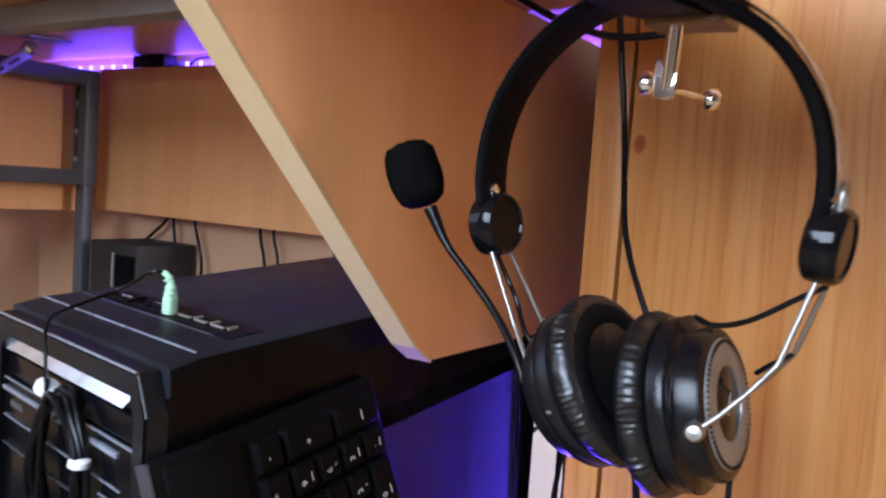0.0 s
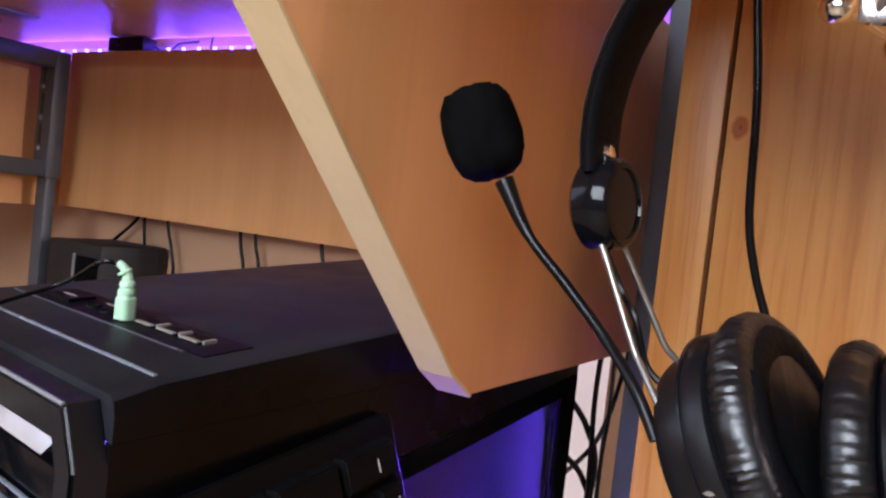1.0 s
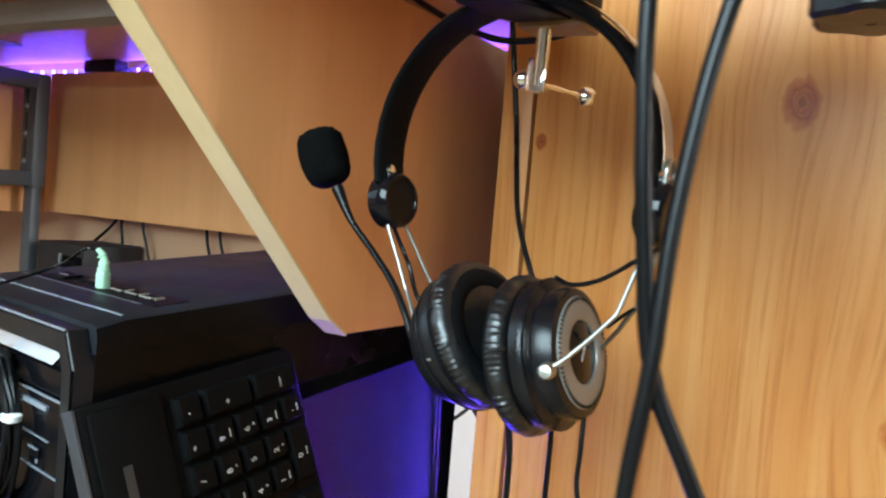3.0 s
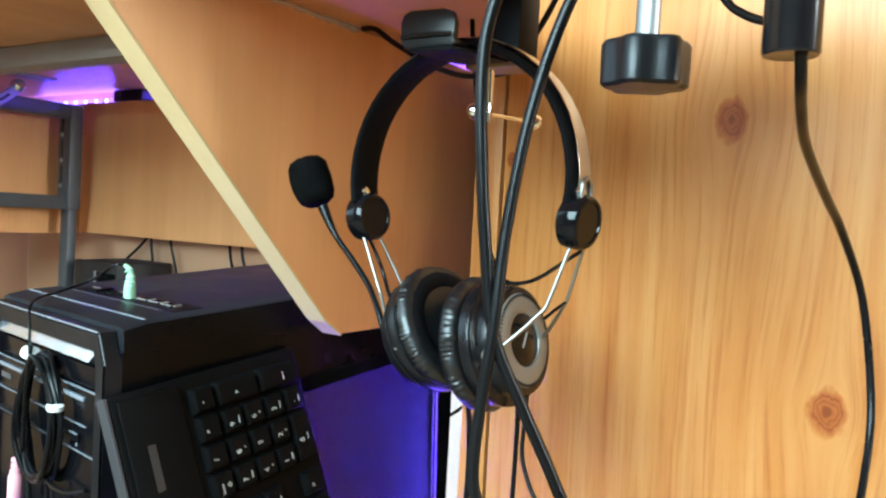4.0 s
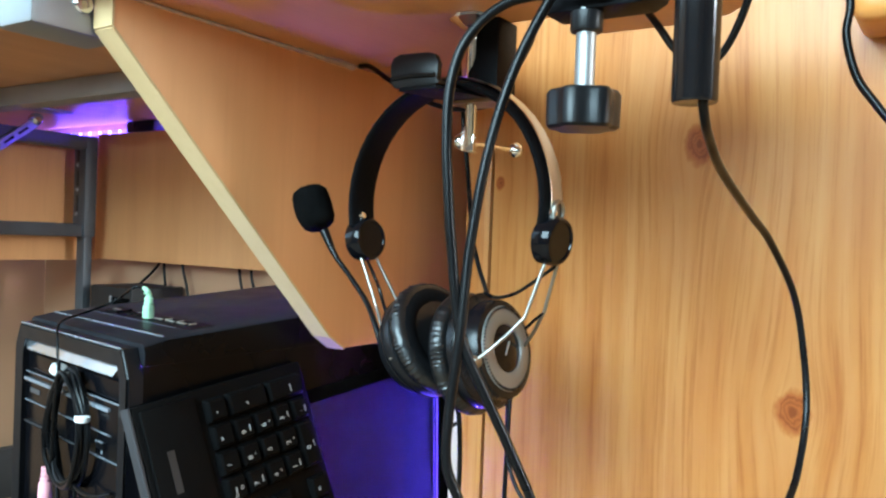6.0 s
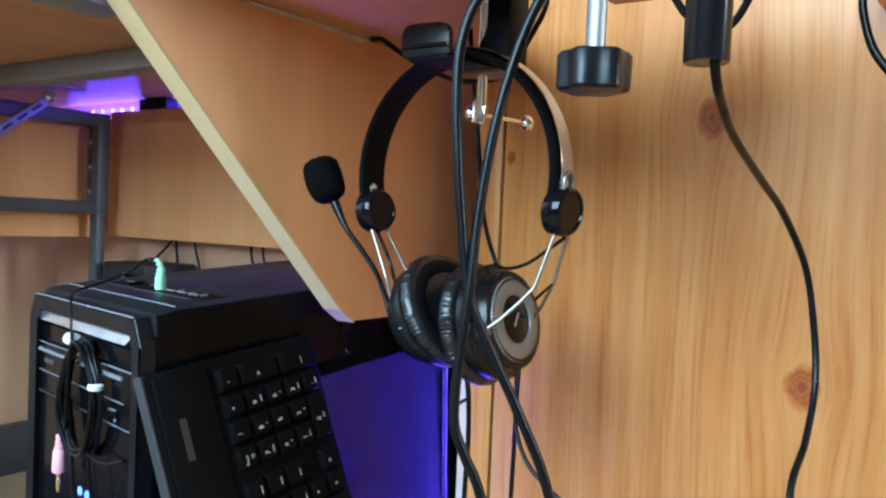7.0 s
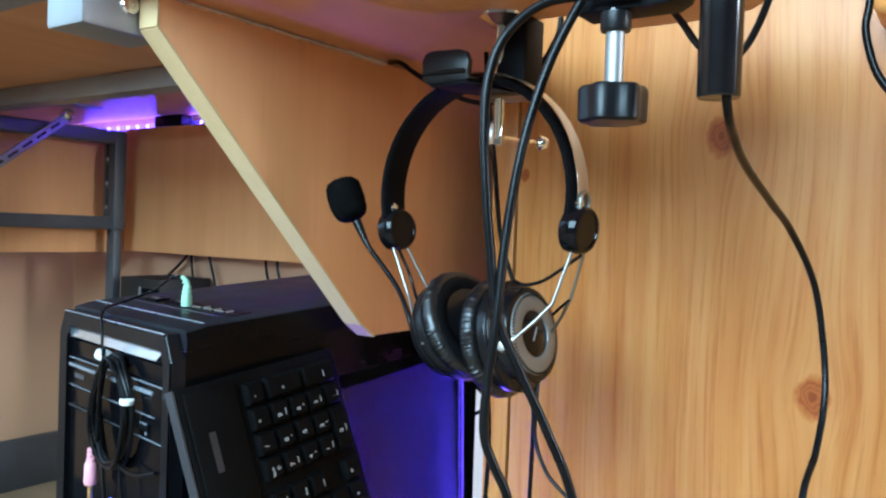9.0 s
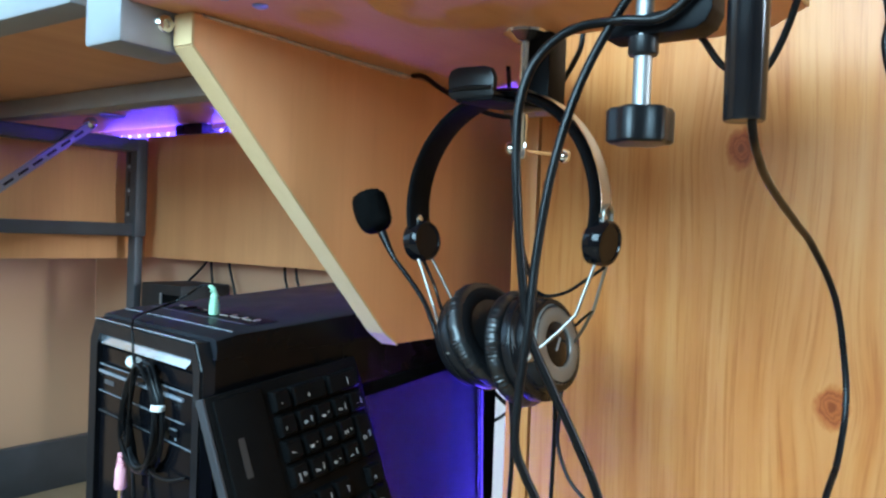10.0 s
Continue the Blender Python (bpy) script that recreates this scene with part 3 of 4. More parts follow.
part("sleeve_ring", lathe([(0.0024, 0.0), (0.0031, 0.0003), (0.0031, 0.0011), (0.0022, 0.0014)], 16, facing((-0.0008, 0.0008, 0.0195), (-0.35, 0.35, 0.87))), M_GREEN, jack)

base = at_front(0.0800, -0.004, 0.434)
bund = thing("audio_cable_bundle", "coiled black audio cable with white ties hanging on the tower front", "cable", at=base)


def bpart(name, pts, r, mat, label="", **k):
    return part(name, sweep([Vector(p) - base for p in pts], r, **k), mat, bund, label)


for k in range(7):
    a, b_, dx = 0.0275 + 0.0026 * math.sin(k * 2.1), 0.0385 + 0.0026 * math.cos(k * 1.7), -0.0022 * (k % 4) - 0.0015
    loop = []
    for i in range(17):
        th = 2 * math.pi * i / 16 + 0.3 * k
        pinch = 1 - 0.30 * max(0.0, math.sin(th)) ** 2
        loop.append(at_front(0.0795 + a * math.cos(th) * pinch + 0.0016 * math.sin(2 * th + k), dx - 0.0012 * math.sin(3 * th + k), 0.4335 + b_ * math.sin(th)))
    bpart("coil", loop, 0.0017, M_RUBBER, sides=8, steps=5)
M_TIE = plain("white_tie", (0.8, 0.8, 0.78), 0.5)
for w, z, rx, sx in ((0.0935, 0.4725, 0.5, 1.3), (0.0525, 0.4455, 0.1, 1.1), (0.1075, 0.4140, 0.1, 0.75)):
    part("cable_tie", lathe([(0.0036, -0.0019), (0.0046, -0.0013), (0.0046, 0.0013), (0.0036, 0.0019)], 14,
         Matrix.Translation(at_front(w, -0.005, z) - base) @ Matrix.Rotation(rx, 4, "X") @ Matrix.Scale(sx, 4)), M_TIE, bund, "white cable tie")
jtop = jack_at + Vector((-0.0030, 0.0034, 0.0236))
bpart("lead", [jtop, jtop + Vector((-0.004, 0.007, -0.001)), at_front(0.1230, 0.052, 0.5155), at_front(0.1330, 0.030, 0.5062), at_front(0.1210, 0.010, 0.5040), at_front(0.1070, -0.001, 0.5000), at_front(0.0965, -0.005, 0.4880), at_front(0.0930, -0.006, 0.4720)], 0.0010, M_RUBBER, sides=8)
bpart("lead", [at_front(0.0910, -0.006, 0.478), at_front(0.0890, -0.008, 0.465), at_front(0.0930, -0.008, 0.440), at_front(0.0970, -0.007, 0.410), at_front(0.1050, -0.006, 0.396)], 0.0013, M_RUBBER, sides=8)
bpart("lead", [at_front(0.0930, -0.004, 0.394), at_front(0.0870, -0.005, 0.375), at_front(0.0790, -0.005, 0.345), at_front(0.0770, -0.004, 0.28)], 0.0014, M_RUBBER, sides=8)
bpart("lead", [at_front(0.0630, -0.004, 0.402), at_front(0.0590, -0.005, 0.385), at_front(0.0490, -0.005, 0.350), at_front(0.0450, -0.004, 0.28)], 0.0014, M_RUBBER, sides=8)
bpart("lead", [at_front(0.0690, -0.004, 0.402), at_front(0.0530, -0.006, 0.398), at_front(0.0330, -0.005, 0.3985), at_front(0.0150, -0.001, 0.4035)], 0.0014, M_RUBBER, sides=8)
pink_at = at_front(0.1065, -0.007, 0.4010)
pk = part("pink_plug", lathe([(0.0024, -0.0005), (0.0028, 0.0), (0.0028, 0.0020), (0.0022, 0.0024), (0.0022, 0.0032), (0.0030, 0.0036), (0.0030, 0.0056), (0.0024, 0.0060), (0.0024, 0.0068), (0.0034, 0.0074), (0.0034, 0.0100), (0.0044, 0.0112), (0.0048, 0.0250), (0.0040, 0.0270)], 18, Matrix.Translation(pink_at - base) @ Matrix.Rotation(math.pi, 4, "X")), M_PINK, bund, "pink audio plug")
part("pin", lathe([(0.0017, 0.0), (0.0018, 0.004), (0.0013, 0.0045), (0.0018, 0.005), (0.0018, 0.010), (0.0009, 0.0145)], 12, Matrix.Translation(pink_at - base - Vector((0, 0, 0.0268))) @ Matrix.Rotation(math.pi, 4, "X")), plain("gold_pin", (0.8, 0.58, 0.25), 0.25, metal=1.0, vary=0.05, bump=0.02), pk, "gilded pin")

# ---- keyboard leaning on the tower ----
rows3 = Matrix(((0, -1, 0), (0.31, 0, -0.95), (0.95, 0, 0.31))).to_4x4()
KB = Matrix.Translation((0.2347, 0.2732, 0.4650)) @ rows3 @ Matrix.Rotation(radians(5), 4, "Z") @ Matrix.Scale(0.965, 4)
keyboard = thing("keyboard", "black full-size keyboard standing on end against the tower", "keyboard")
keyboard.matrix_world = KB
KL, KW = 0.478, 0.158
M_KB = plain("keyboard_black", (0.0040, 0.0038, 0.0038), 0.5, vary=0.25, scale=150, bump=0.3, spec=0.05)
M_KEY = plain("key_black", (0.0040, 0.0040, 0.0042), 0.5, vary=0.2, scale=200, bump=0.2, spec=0.05)
M_INK = plain("legend_white", (0.6, 0.6, 0.58), 0.6, vary=0.03)
part("housing", box((-KL, -KW, -0.015), (0.0, 0.0, -0.006), 0.003), M_KB, keyboard)
part("top_strip", box((-KL + 0.004, -0.048, -0.0062), (-0.004, -0.004, -0.0035), 0.0015), M_KB, keyboard)
part("side_trim", box((-KL, 0.0002, -0.0145), (0.0, 0.0025, -0.0065), 0.0008), plain("trim_grey", (0.028, 0.028, 0.032), 0.4, vary=0.15), keyboard, "grey satin trim along the back edge")
part("front_lip", box((-KL + 0.002, -KW - 0.002, -0.014), (-0.002, -KW - 0.0002, -0.009), 0.0008), M_KB, keyboard)
cap_cache = {}


def keycap(w, h):
    if (w, h) not in cap_cache:
        bm = bmesh.new()
        lo = [bm.verts.new((sx * w / 2, sy * h / 2, 0)) for sx, sy in ((-1, -1), (1, -1), (1, 1), (-1, 1))]
        hi = [bm.verts.new((sx * (w / 2 - 0.0018), sy * (h / 2 - 0.0016) + 0.0004, 0.0055)) for sx, sy in ((-1, -1), (1, -1), (1, 1), (-1, 1))]
        bm.faces.new(hi)
        bm.faces.new(lo[::-1])
        for k in range(4):
            bm.faces.new((lo[k], lo[(k + 1) % 4], hi[(k + 1) % 4], hi[k]))
        bmesh.ops.bevel(bm, geom=[e for e in bm.edges if any(v.co.z > 0.001 for v in e.verts)], offset=0.0008, segments=2, affect="EDGES")
        cap_cache[w, h] = mesh_of("key", bm, M_KEY)
    return cap_cache[w, h]


def legend(text, size, at, parent, dy=0.0):
    cu = bpy.data.curves.new("legend", "FONT")
    cu.body, cu.size, cu.align_x, cu.align_y, cu.extrude = text, size, "CENTER", "CENTER", 0.00005
    cu.materials.append(M_INK)
    ob = new("legend", cu)
    ob.parent, ob.location = parent, at
    return ob


def mark(parent, x, y, w, h):
    """A plain printed bar."""
    ob = part("legend", box((x - w / 2, y - h / 2, 0.00555), (x + w / 2, y + h / 2, 0.0057)), M_INK, parent)
    return ob


PU, PV = 0.0195, 0.0186


def key(col, row, text="", sub="", w=1.0, h=1.0, bar=0):
    k = new("key", keycap(round(PV * w - 0.0012, 5), round(PU * h - 0.0012, 5)))
    k.parent = keyboard
    k.location = (-(0.0172 + PV * col), -(0.0635 + PU * row), -0.0062)
    if text:
        legend(text, 0.0058 if len(text) == 1 else 0.0034, (-0.0026 if sub or bar else -0.002, 0.0026, 0.00556), k)
    if sub:
        legend(sub, 0.0036, (-0.001, -0.0032, 0.00556), k)
    if bar:
        mark(k, -0.001, -0.0034, bar * 0.0008, 0.0006)
    return k


key(0, 0, "-"), key(1, 0, "*"), key(2, 0, "/"), key(3, 0, "Num", "◇")
key(0, 1.5, "+", h=2.0), key(0, 3.5, "", "", h=2.0, bar=7)
for c, names in ((1, "963"), (2, "852"), (3, "741")):
    for r, nm in enumerate(names):
        sub = {"9": "", "8": "^", "6": ">", "4": "<", "2": "v"}.get(nm, "")
        key(c, r + 1, nm, sub, bar=6 if nm in "9371" else 0)
key(1, 4, ".", bar=6), key(2.5, 4, "0", w=2.0, bar=6)
gap = 0.3
for c in range(3):
    col = 4 + gap + c
    key(col, -0.0, bar=7), key(col, 1, bar=7), key(col, 2, bar=6)
    key(col, 4, "<v>"[2 - c])
key(5 + gap, 3, "^")
main = 7 + 2 * gap
for r, n_keys in enumerate((14, 14, 13, 12)):
    x = main
    for i in range(n_keys):
        w = 1.0
        if i == 0:
            w = (2.0, 1.5, 1.75, 2.4)[r]
        elif i == n_keys - 1:
            w = (1.0, 1.5, 1.75, 1.6)[r]
        key(x + w / 2 - 0.5, r, "", w=w, bar=4 if w > 1.2 else 2)
        x += w
x = main
for w in (1.25, 1.25, 1.25, 1.25, 6.25, 1.25, 1.25, 1.25):
    key(x + w / 2 - 0.5, 4, w=w, bar=3 if w < 2 else 0)
    x += w
# maker's mark on the strip, as a plain bar
part("printed_mark", box((-0.062, -0.022, -0.0035), (-0.034, -0.0165, -0.0033)), plain("mark_grey", (0.022, 0.022, 0.023), 0.5), keyboard, "grey printed mark")

# ---- headset hanging from the hanger ----
HX = 0.328
head = thing("headset", "black padded headset with wire arms and a boom microphone", "headset", at=(HX, 0.1105, 0.59))
hb = Vector((HX, 0.1105, 0.59))


def hpart(name, bm, mat, label="", parent=None):
    bmesh.ops.translate(bm, verts=bm.verts, vec=-hb)
    return part(name, bm, mat, parent or head, label)


YC, RY, RZ, Z0 = 0.1125, 0.0665, 0.0705, 0.5945


def arch(r_add, a0=-0.2, n=26):
    pts = []
    for i in range(n + 1):
        a = a0 + (math.pi - 2 * a0) * i / n
        pts.append((HX, YC + (RY + r_add) * math.cos(a), Z0 + (RZ + r_add) * math.sin(a)))
    return pts


def strap(w, t):
    """A flat section with rounded sides, w wide and t thick."""
    return [(t / 2 * math.cos(a), w / 2 * math.copysign(abs(math.sin(a)) ** 0.55, math.sin(a))) for a in [2 * math.pi * k / 16 for k in range(16)]]


M_PAD = Nodes("black_leatherette")
v_ = M_PAD.coords()
M_PAD.b.inputs["Base Color"].default_value = (0.004, 0.004, 0.0045, 1)
M_PAD.b.inputs["Specular IOR Level"].default_value = 0.04
wr = noise_fac(M_PAD, v_, 420.0, 4)
M_PAD.link(M_PAD.ramp(wr, [(0.3, (0.42, 0.42, 0.42)), (0.7, (0.6, 0.6, 0.6))]), M_PAD.b.inputs["Roughness"])
M_PAD.bump(wr, 0.5, 0.0006)
M_LEATHER = M_PAD.mat
M_SHINE = Nodes("shiny_leatherette")
v_ = M_SHINE.coords()
M_SHINE.b.inputs["Base Color"].default_value = (0.004, 0.004, 0.0045, 1)
wr = noise_fac(M_SHINE, v_, 240.0, 3)
M_SHINE.b.inputs["Roughness"].default_value = 0.36
M_SHINE.b.inputs["Specular IOR Level"].default_value = 0.6
M_SHINE.bump(wr, 0.25, 0.0008)
M_CUSHION = M_SHINE.mat

hpart("headband", sweep(arch(0.0), 0.01, steps=0, up=(1, 0, 0), section=strap(0.024, 0.0055)), M_LEATHER, "black padded headband")
hpart("spring_band", sweep(arch(0.0042), 0.01, steps=0, up=(1, 0, 0), section=strap(0.014, 0.0012)), plain("brushed_spring_steel", (0.55, 0.53, 0.48), 0.32, metal=1.0, vary=0.08), "bright spring steel band")
for s, (dx, dy, dz) in ((1, (0.329, 0.1755, 0.572)), (-1, (0.327, 0.0435, 0.5755))):
    disc = hpart("adjuster", lathe([(0.0, -0.0062), (0.0118, -0.006), (0.0135, -0.0045), (0.0138, 0.0), (0.0135, 0.0045), (0.0122, 0.0062), (0.0105, 0.0064), (0.0102, 0.0056), (0.0, 0.0056)], 40,
                 facing((dx, dy, dz), (-0.12, -1, 0.12 * s))), M_GLOSS, "glossy black round adjuster")
    # wire eye above the disc
    hpart("wire_eye", sweep([(dx - 0.0055, dy + 0.003 * s, dz + 0.011), (dx - 0.0052, dy + 0.0034 * s, dz + 0.018), (dx, dy + 0.0034 * s, dz + 0.0215), (dx + 0.0052, dy + 0.0034 * s, dz + 0.018), (dx + 0.0055, dy + 0.003 * s, dz + 0.011)], 0.0012, 10), M_WIRE, "bent nickel wire", disc)
    hpart("rivet", lathe([(0.0, 0.0025), (0.0022, 0.002), (0.003, 0.0), (0.003, -0.002)], 16, facing((dx - 0.004, dy + 0.001 * s, dz + 0.0152), (-0.8, 0, 0.6))), M_CHROME, "", disc)

CUPS = {1: (Vector((0.331, 0.1235, 0.5115)), Vector((0.16, 0.87, -0.45)).normalized()),
        -1: (Vector((0.336, 0.0915, 0.5085)), Vector((-0.06, -0.975, 0.21)).normalized())}
PIV = {1: [(0.303, 0.1300, 0.5055), (0.359, 0.127, 0.505)], -1: [(0.304, 0.0765, 0.5075), (0.358, 0.078, 0.506)]}
JOINT = {1: [(0.3222, 0.1590, 0.5300), (0.3415, 0.156, 0.531)], -1: [(0.3195, 0.0545, 0.5325), (0.3395, 0.0525, 0.5345)]}
TOP = {1: [(0.3232, 0.1732, 0.5600), (0.3350, 0.1705, 0.5600)], -1: [(0.3240, 0.0458, 0.5625), (0.3345, 0.0430, 0.5630)]}
for s, (c, out) in CUPS.items():
    m = facing(c, out) @ Matrix.Scale(0.915 if s > 0 else 0.95, 4)
    shell = [(0.0, -0.001), (0.0330, -0.001), (0.0352, 0.0005), (0.0356, 0.003), (0.0356, 0.0065), (0.0345, 0.0085), (0.0325, 0.0090), (0.0312, 0.0100), (0.0308, 0.0165), (0.0296, 0.0188), (0.0275, 0.0196), (0.0, 0.0196)]
    cup = hpart("ear_cup", lathe(shell, 56, m), plain("satin_black_shell", (0.004, 0.004, 0.005), 0.26, vary=0.2, bump=0.1, spec=0.28), "round black ear cup")

    def wrinkle(a, i, s=s):
        amount = 0.55 + 0.45 * math.sin(6 * a + 3 * s + 1.5 * math.sin(3.7 * a))
        k = amount * (0.00034 * math.sin(78 * a + 5 * math.sin(4 * a) + 0.5 * i) + 0.00022 * math.sin(131 * a + 4 * math.sin(9 * a) - 0.8 * i)) + 0.0002 * math.sin(23 * a + 2 * s + i * 0.6)
        return (k * (0.2, 0.7, 1.0, 1.0, 1.0, 0.6, 0.2)[i], 0.6 * k)
    prof = [(0.0345, -0.0012), (0.0368, -0.0026), (0.0384, -0.0058), (0.0384, -0.0085), (0.0372, -0.0112), (0.0350, -0.0128), (0.0330, -0.0132)]
    hpart("ear_cushion", lathe(prof, 300, m, wave=wrinkle), M_CUSHION, "wrinkled black leatherette cushion", cup)
    hpart("cushion_face", lathe([(0.0332, -0.0130), (0.0318, -0.0140), (0.0285, -0.0146), (0.0245, -0.0140), (0.0215, -0.0120), (0.0200, -0.0098)], 64, m), M_LEATHER, "smooth dark cushion face", cup)
    hpart("speaker_cloth", lathe([(0.0, -0.0104), (0.0150, -0.0106), (0.0201, -0.0100)], 32, m), M_FOAM, "black speaker cloth", cup)
    hpart("groove_ring", lathe([(0.0350, 0.0066), (0.0359, 0.0070), (0.0359, 0.0078), (0.0348, 0.0082)], 56, m), M_GLOSS, "", cup)
    # grey perforated ring and dark badge on the outside
    hpart("outer_ring", lathe([(0.0145, 0.0190), (0.0150, 0.0205), (0.0160, 0.0210), (0.0248, 0.0206), (0.0258, 0.0200), (0.0262, 0.0190)], 56, m), plain("grey_ring", (0.25, 0.245, 0.23), 0.4, metal=0.5, vary=0.1), "matt grey outer ring", cup)
    bm = bmesh.new()
    for k in range(72):
        a = 2 * math.pi * k / 72
        box((0.0240, -0.00045, 0.0203), (0.0256, 0.00045, 0.0211), bm=bm, m=m @ Matrix.Rotation(a, 4, "Z"))
    teeth = hpart("ring_teeth", bm, M_BLACK, "dark notches round the ring", cup)
    teeth["kind"] = "stuff"
    hpart("badge", lathe([(0.0, 0.0203), (0.0135, 0.0203), (0.0146, 0.0196)], 40, m), M_GLOSS, "glossy dark badge", cup)
    hpart("printed_mark", box((-0.005, -0.0007, 0.02045), (0.005, 0.0007, 0.0206), m=m @ Matrix.Rotation(0.9, 4, "Z")), plain("mark_silver", (0.4, 0.4, 0.4), 0.4), "small silver printed mark", cup)
    for w in (0, 1):
        top, jo, pi = Vector(TOP[s][w]), Vector(JOINT[s][w]), Vector(PIV[s][w])
        bow = Vector((0, 0.0012 * s, -0.0014 if s > 0 else 0.0))
        hpart("wire_arm", sweep([top, jo.lerp(top, 0.06), jo.lerp(top, 0.015) + Vector((0, 0, 0.0003)), jo.lerp(pi, 0.015), jo.lerp(pi, 0.06), jo.lerp(pi, 0.4) + bow, jo.lerp(pi, 0.75) + bow, pi], 0.00105, 10, steps=0), M_WIRE, "bent nickel wire arm")
        hpart("pivot", lathe([(0.0, 0.0034), (0.0026, 0.0030), (0.0036, 0.0012), (0.0036, -0.004)], 18, facing(pi, (-1 if w == 0 else 1, 0.15 * s, 0.1))), M_WIRE, "bright pivot knob", cup)
# leads between adjuster and cup
hpart("lead", sweep([(0.331, 0.1755, 0.5600), (0.333, 0.169, 0.547), (0.330, 0.163, 0.540), (0.3315, 0.158, 0.526), (0.332, 0.150, 0.520)], 0.0011, 8), M_RUBBER, "thin black lead")
hpart("lead", sweep([(0.331, 0.0430, 0.5610), (0.334, 0.052, 0.5555), (0.335, 0.068, 0.5450), (0.333, 0.080, 0.5415), (0.332, 0.088, 0.5440)], 0.0011, 8), M_RUBBER, "thin black lead")
hpart("lead", sweep([(0.3395, 0.0525, 0.5345), (0.342, 0.060, 0.5290), (0.344, 0.066, 0.5240)], 0.0010, 8), M_RUBBER, "thin black lead")
# boom microphone
boom_pts = [(0.3130, 0.1480, 0.5100), (0.3165, 0.1560, 0.5215), (0.3240, 0.1690, 0.5330), (0.3275, 0.1850, 0.5470), (0.3290, 0.2000, 0.5605), (0.3290, 0.2105, 0.5765)]
hpart("boom", sweep(boom_pts, lambda t: 0.0017 if t < 0.78 else 0.0017 + 0.0016 * (t - 0.78) / 0.22, 12), M_RUBBER, "thin flexible black microphone boom")


def lumps(a, i):
    k = 0.00025 * math.sin(7 * a + 2 * i) + 0.0002 * math.sin(13 * a - i)
    return (k, k)


foam = [(0.003, -0.0152), (0.0068, -0.0148), (0.0100, -0.0125), (0.0118, -0.0085), (0.0126, -0.0030), (0.0127, 0.0040), (0.0118, 0.0100), (0.0092, 0.0136), (0.0050, 0.0150), (0.001, 0.0154)]
hpart("microphone_foam", lathe(foam, 40, facing((0.329, 0.2205, 0.5915), (-0.05, 0.40, 0.91)), wave=lumps), M_FOAM, "black foam windshield")
# thin cable that leaves the cup below
hpart("cable", sweep([(0.336, 0.0700, 0.4850), (0.334, 0.0695, 0.4700), (0.333, 0.0690, 0.4510), (0.331, 0.0600, 0.4330), (0.330, 0.0460, 0.4215), (0.331, 0.0300, 0.41), (0.335, 0.02, 0.385), (0.34, 0.03, 0.34), (0.345, 0.06, 0.30)], 0.0012, 10), M_RUBBER, "thin black cable")
hpart("cable", sweep([(0.338, 0.1080, 0.4800), (0.340, 0.1060, 0.46), (0.345, 0.1080, 0.43), (0.350, 0.1120, 0.39), (0.352, 0.11, 0.34)], 0.0016, 10), M_RUBBER, "thin black cable")

# ---- hanger and chrome hook ----
hang = thing("headset_hanger", "black headset hanger with a wooden saddle under the desk", "hanger", at=(0.36, 0.112, 0.66))
M_DWOOD = laminate("brown_wood_saddle", (0.20, 0.115, 0.05), (0.14, 0.075, 0.032), 0)


def gpart(ob_, base_, name, bm, mat, label="", parent=None):
    bmesh.ops.translate(bm, verts=bm.verts, vec=-Vector(base_))
    return part(name, bm, mat, parent or ob_, label)


GB = (0.36, 0.112, 0.66)
gpart(hang, GB, "saddle", prism([(0.299, 0.1050), (0.299, 0.1310), (0.330, 0.1240), (0.336, 0.1200), (0.336, 0.0920)], 2, 0.6580, 0.6605, 0.0008), M_CASE, "black saddle arm")
gpart(hang, GB, "mount_pad", prism([(0.3365, 0.0880), (0.3365, 0.1195), (0.357, 0.1195), (0.359, 0.0880)], 2, 0.6560, 0.6603, 0.0008), M_DWOOD, "brown wooden mount pad")
lip = [(0.1045, 0.6600), (0.1035, 0.6720), (0.1060, 0.6775), (0.1110, 0.6790), (0.1300, 0.6795), (0.1350, 0.6780), (0.1372, 0.6735), (0.1362, 0.6630), (0.1340, 0.6600)]
gpart(hang, GB, "front_lip", prism(lip, 0, 0.2985, 0.3035, 0.0014), M_BLACK, "black upturned lip")
gpart(hang, GB, "lip_shelf", box((0.2990, 0.1035, 0.6608), (0.3120, 0.1352, 0.6636), 0.0010), M_BLACK)
gpart(hang, GB, "lip_ridge", sweep([(0.2975, 0.1050, 0.6655), (0.2968, 0.1200, 0.6660), (0.2975, 0.1350, 0.6655)], 0.0012, 8), M_BLACK)
gpart(hang, GB, "back_block", box((0.3360, 0.0870, 0.6610), (0.3590, 0.1075, DZ - 0.0005), 0.0015), M_CASE, "black plastic mounting block")

hook = thing("chrome_hook", "chrome rod hook with a ball-ended cross pin under the desk", "hook", at=(0.35, 0.112, DZ))
KB2 = (0.35, 0.112, DZ)
HTX, HTY = 0.334, 0.1035
gpart(hook, KB2, "flange", lathe([(0.0, -0.0072), (0.0058, -0.007), (0.0072, -0.0062), (0.0120, -0.0030), (0.0142, -0.0018), (0.0145, -0.0003)], 40, Matrix.Translation((HTX, HTY, DZ))), M_CHROME)
gpart(hook, KB2, "rod", sweep([(HTX, HTY, DZ - 0.005), (0.3495, 0.1118, 0.6285)], 0.0034, 20, steps=2), M_CHROME)
gpart(hook, KB2, "clip", box((0.3455, 0.1075, 0.6285), (0.3478, 0.1165, 0.6440), 0.0006), M_CHROME, "small chrome clip")
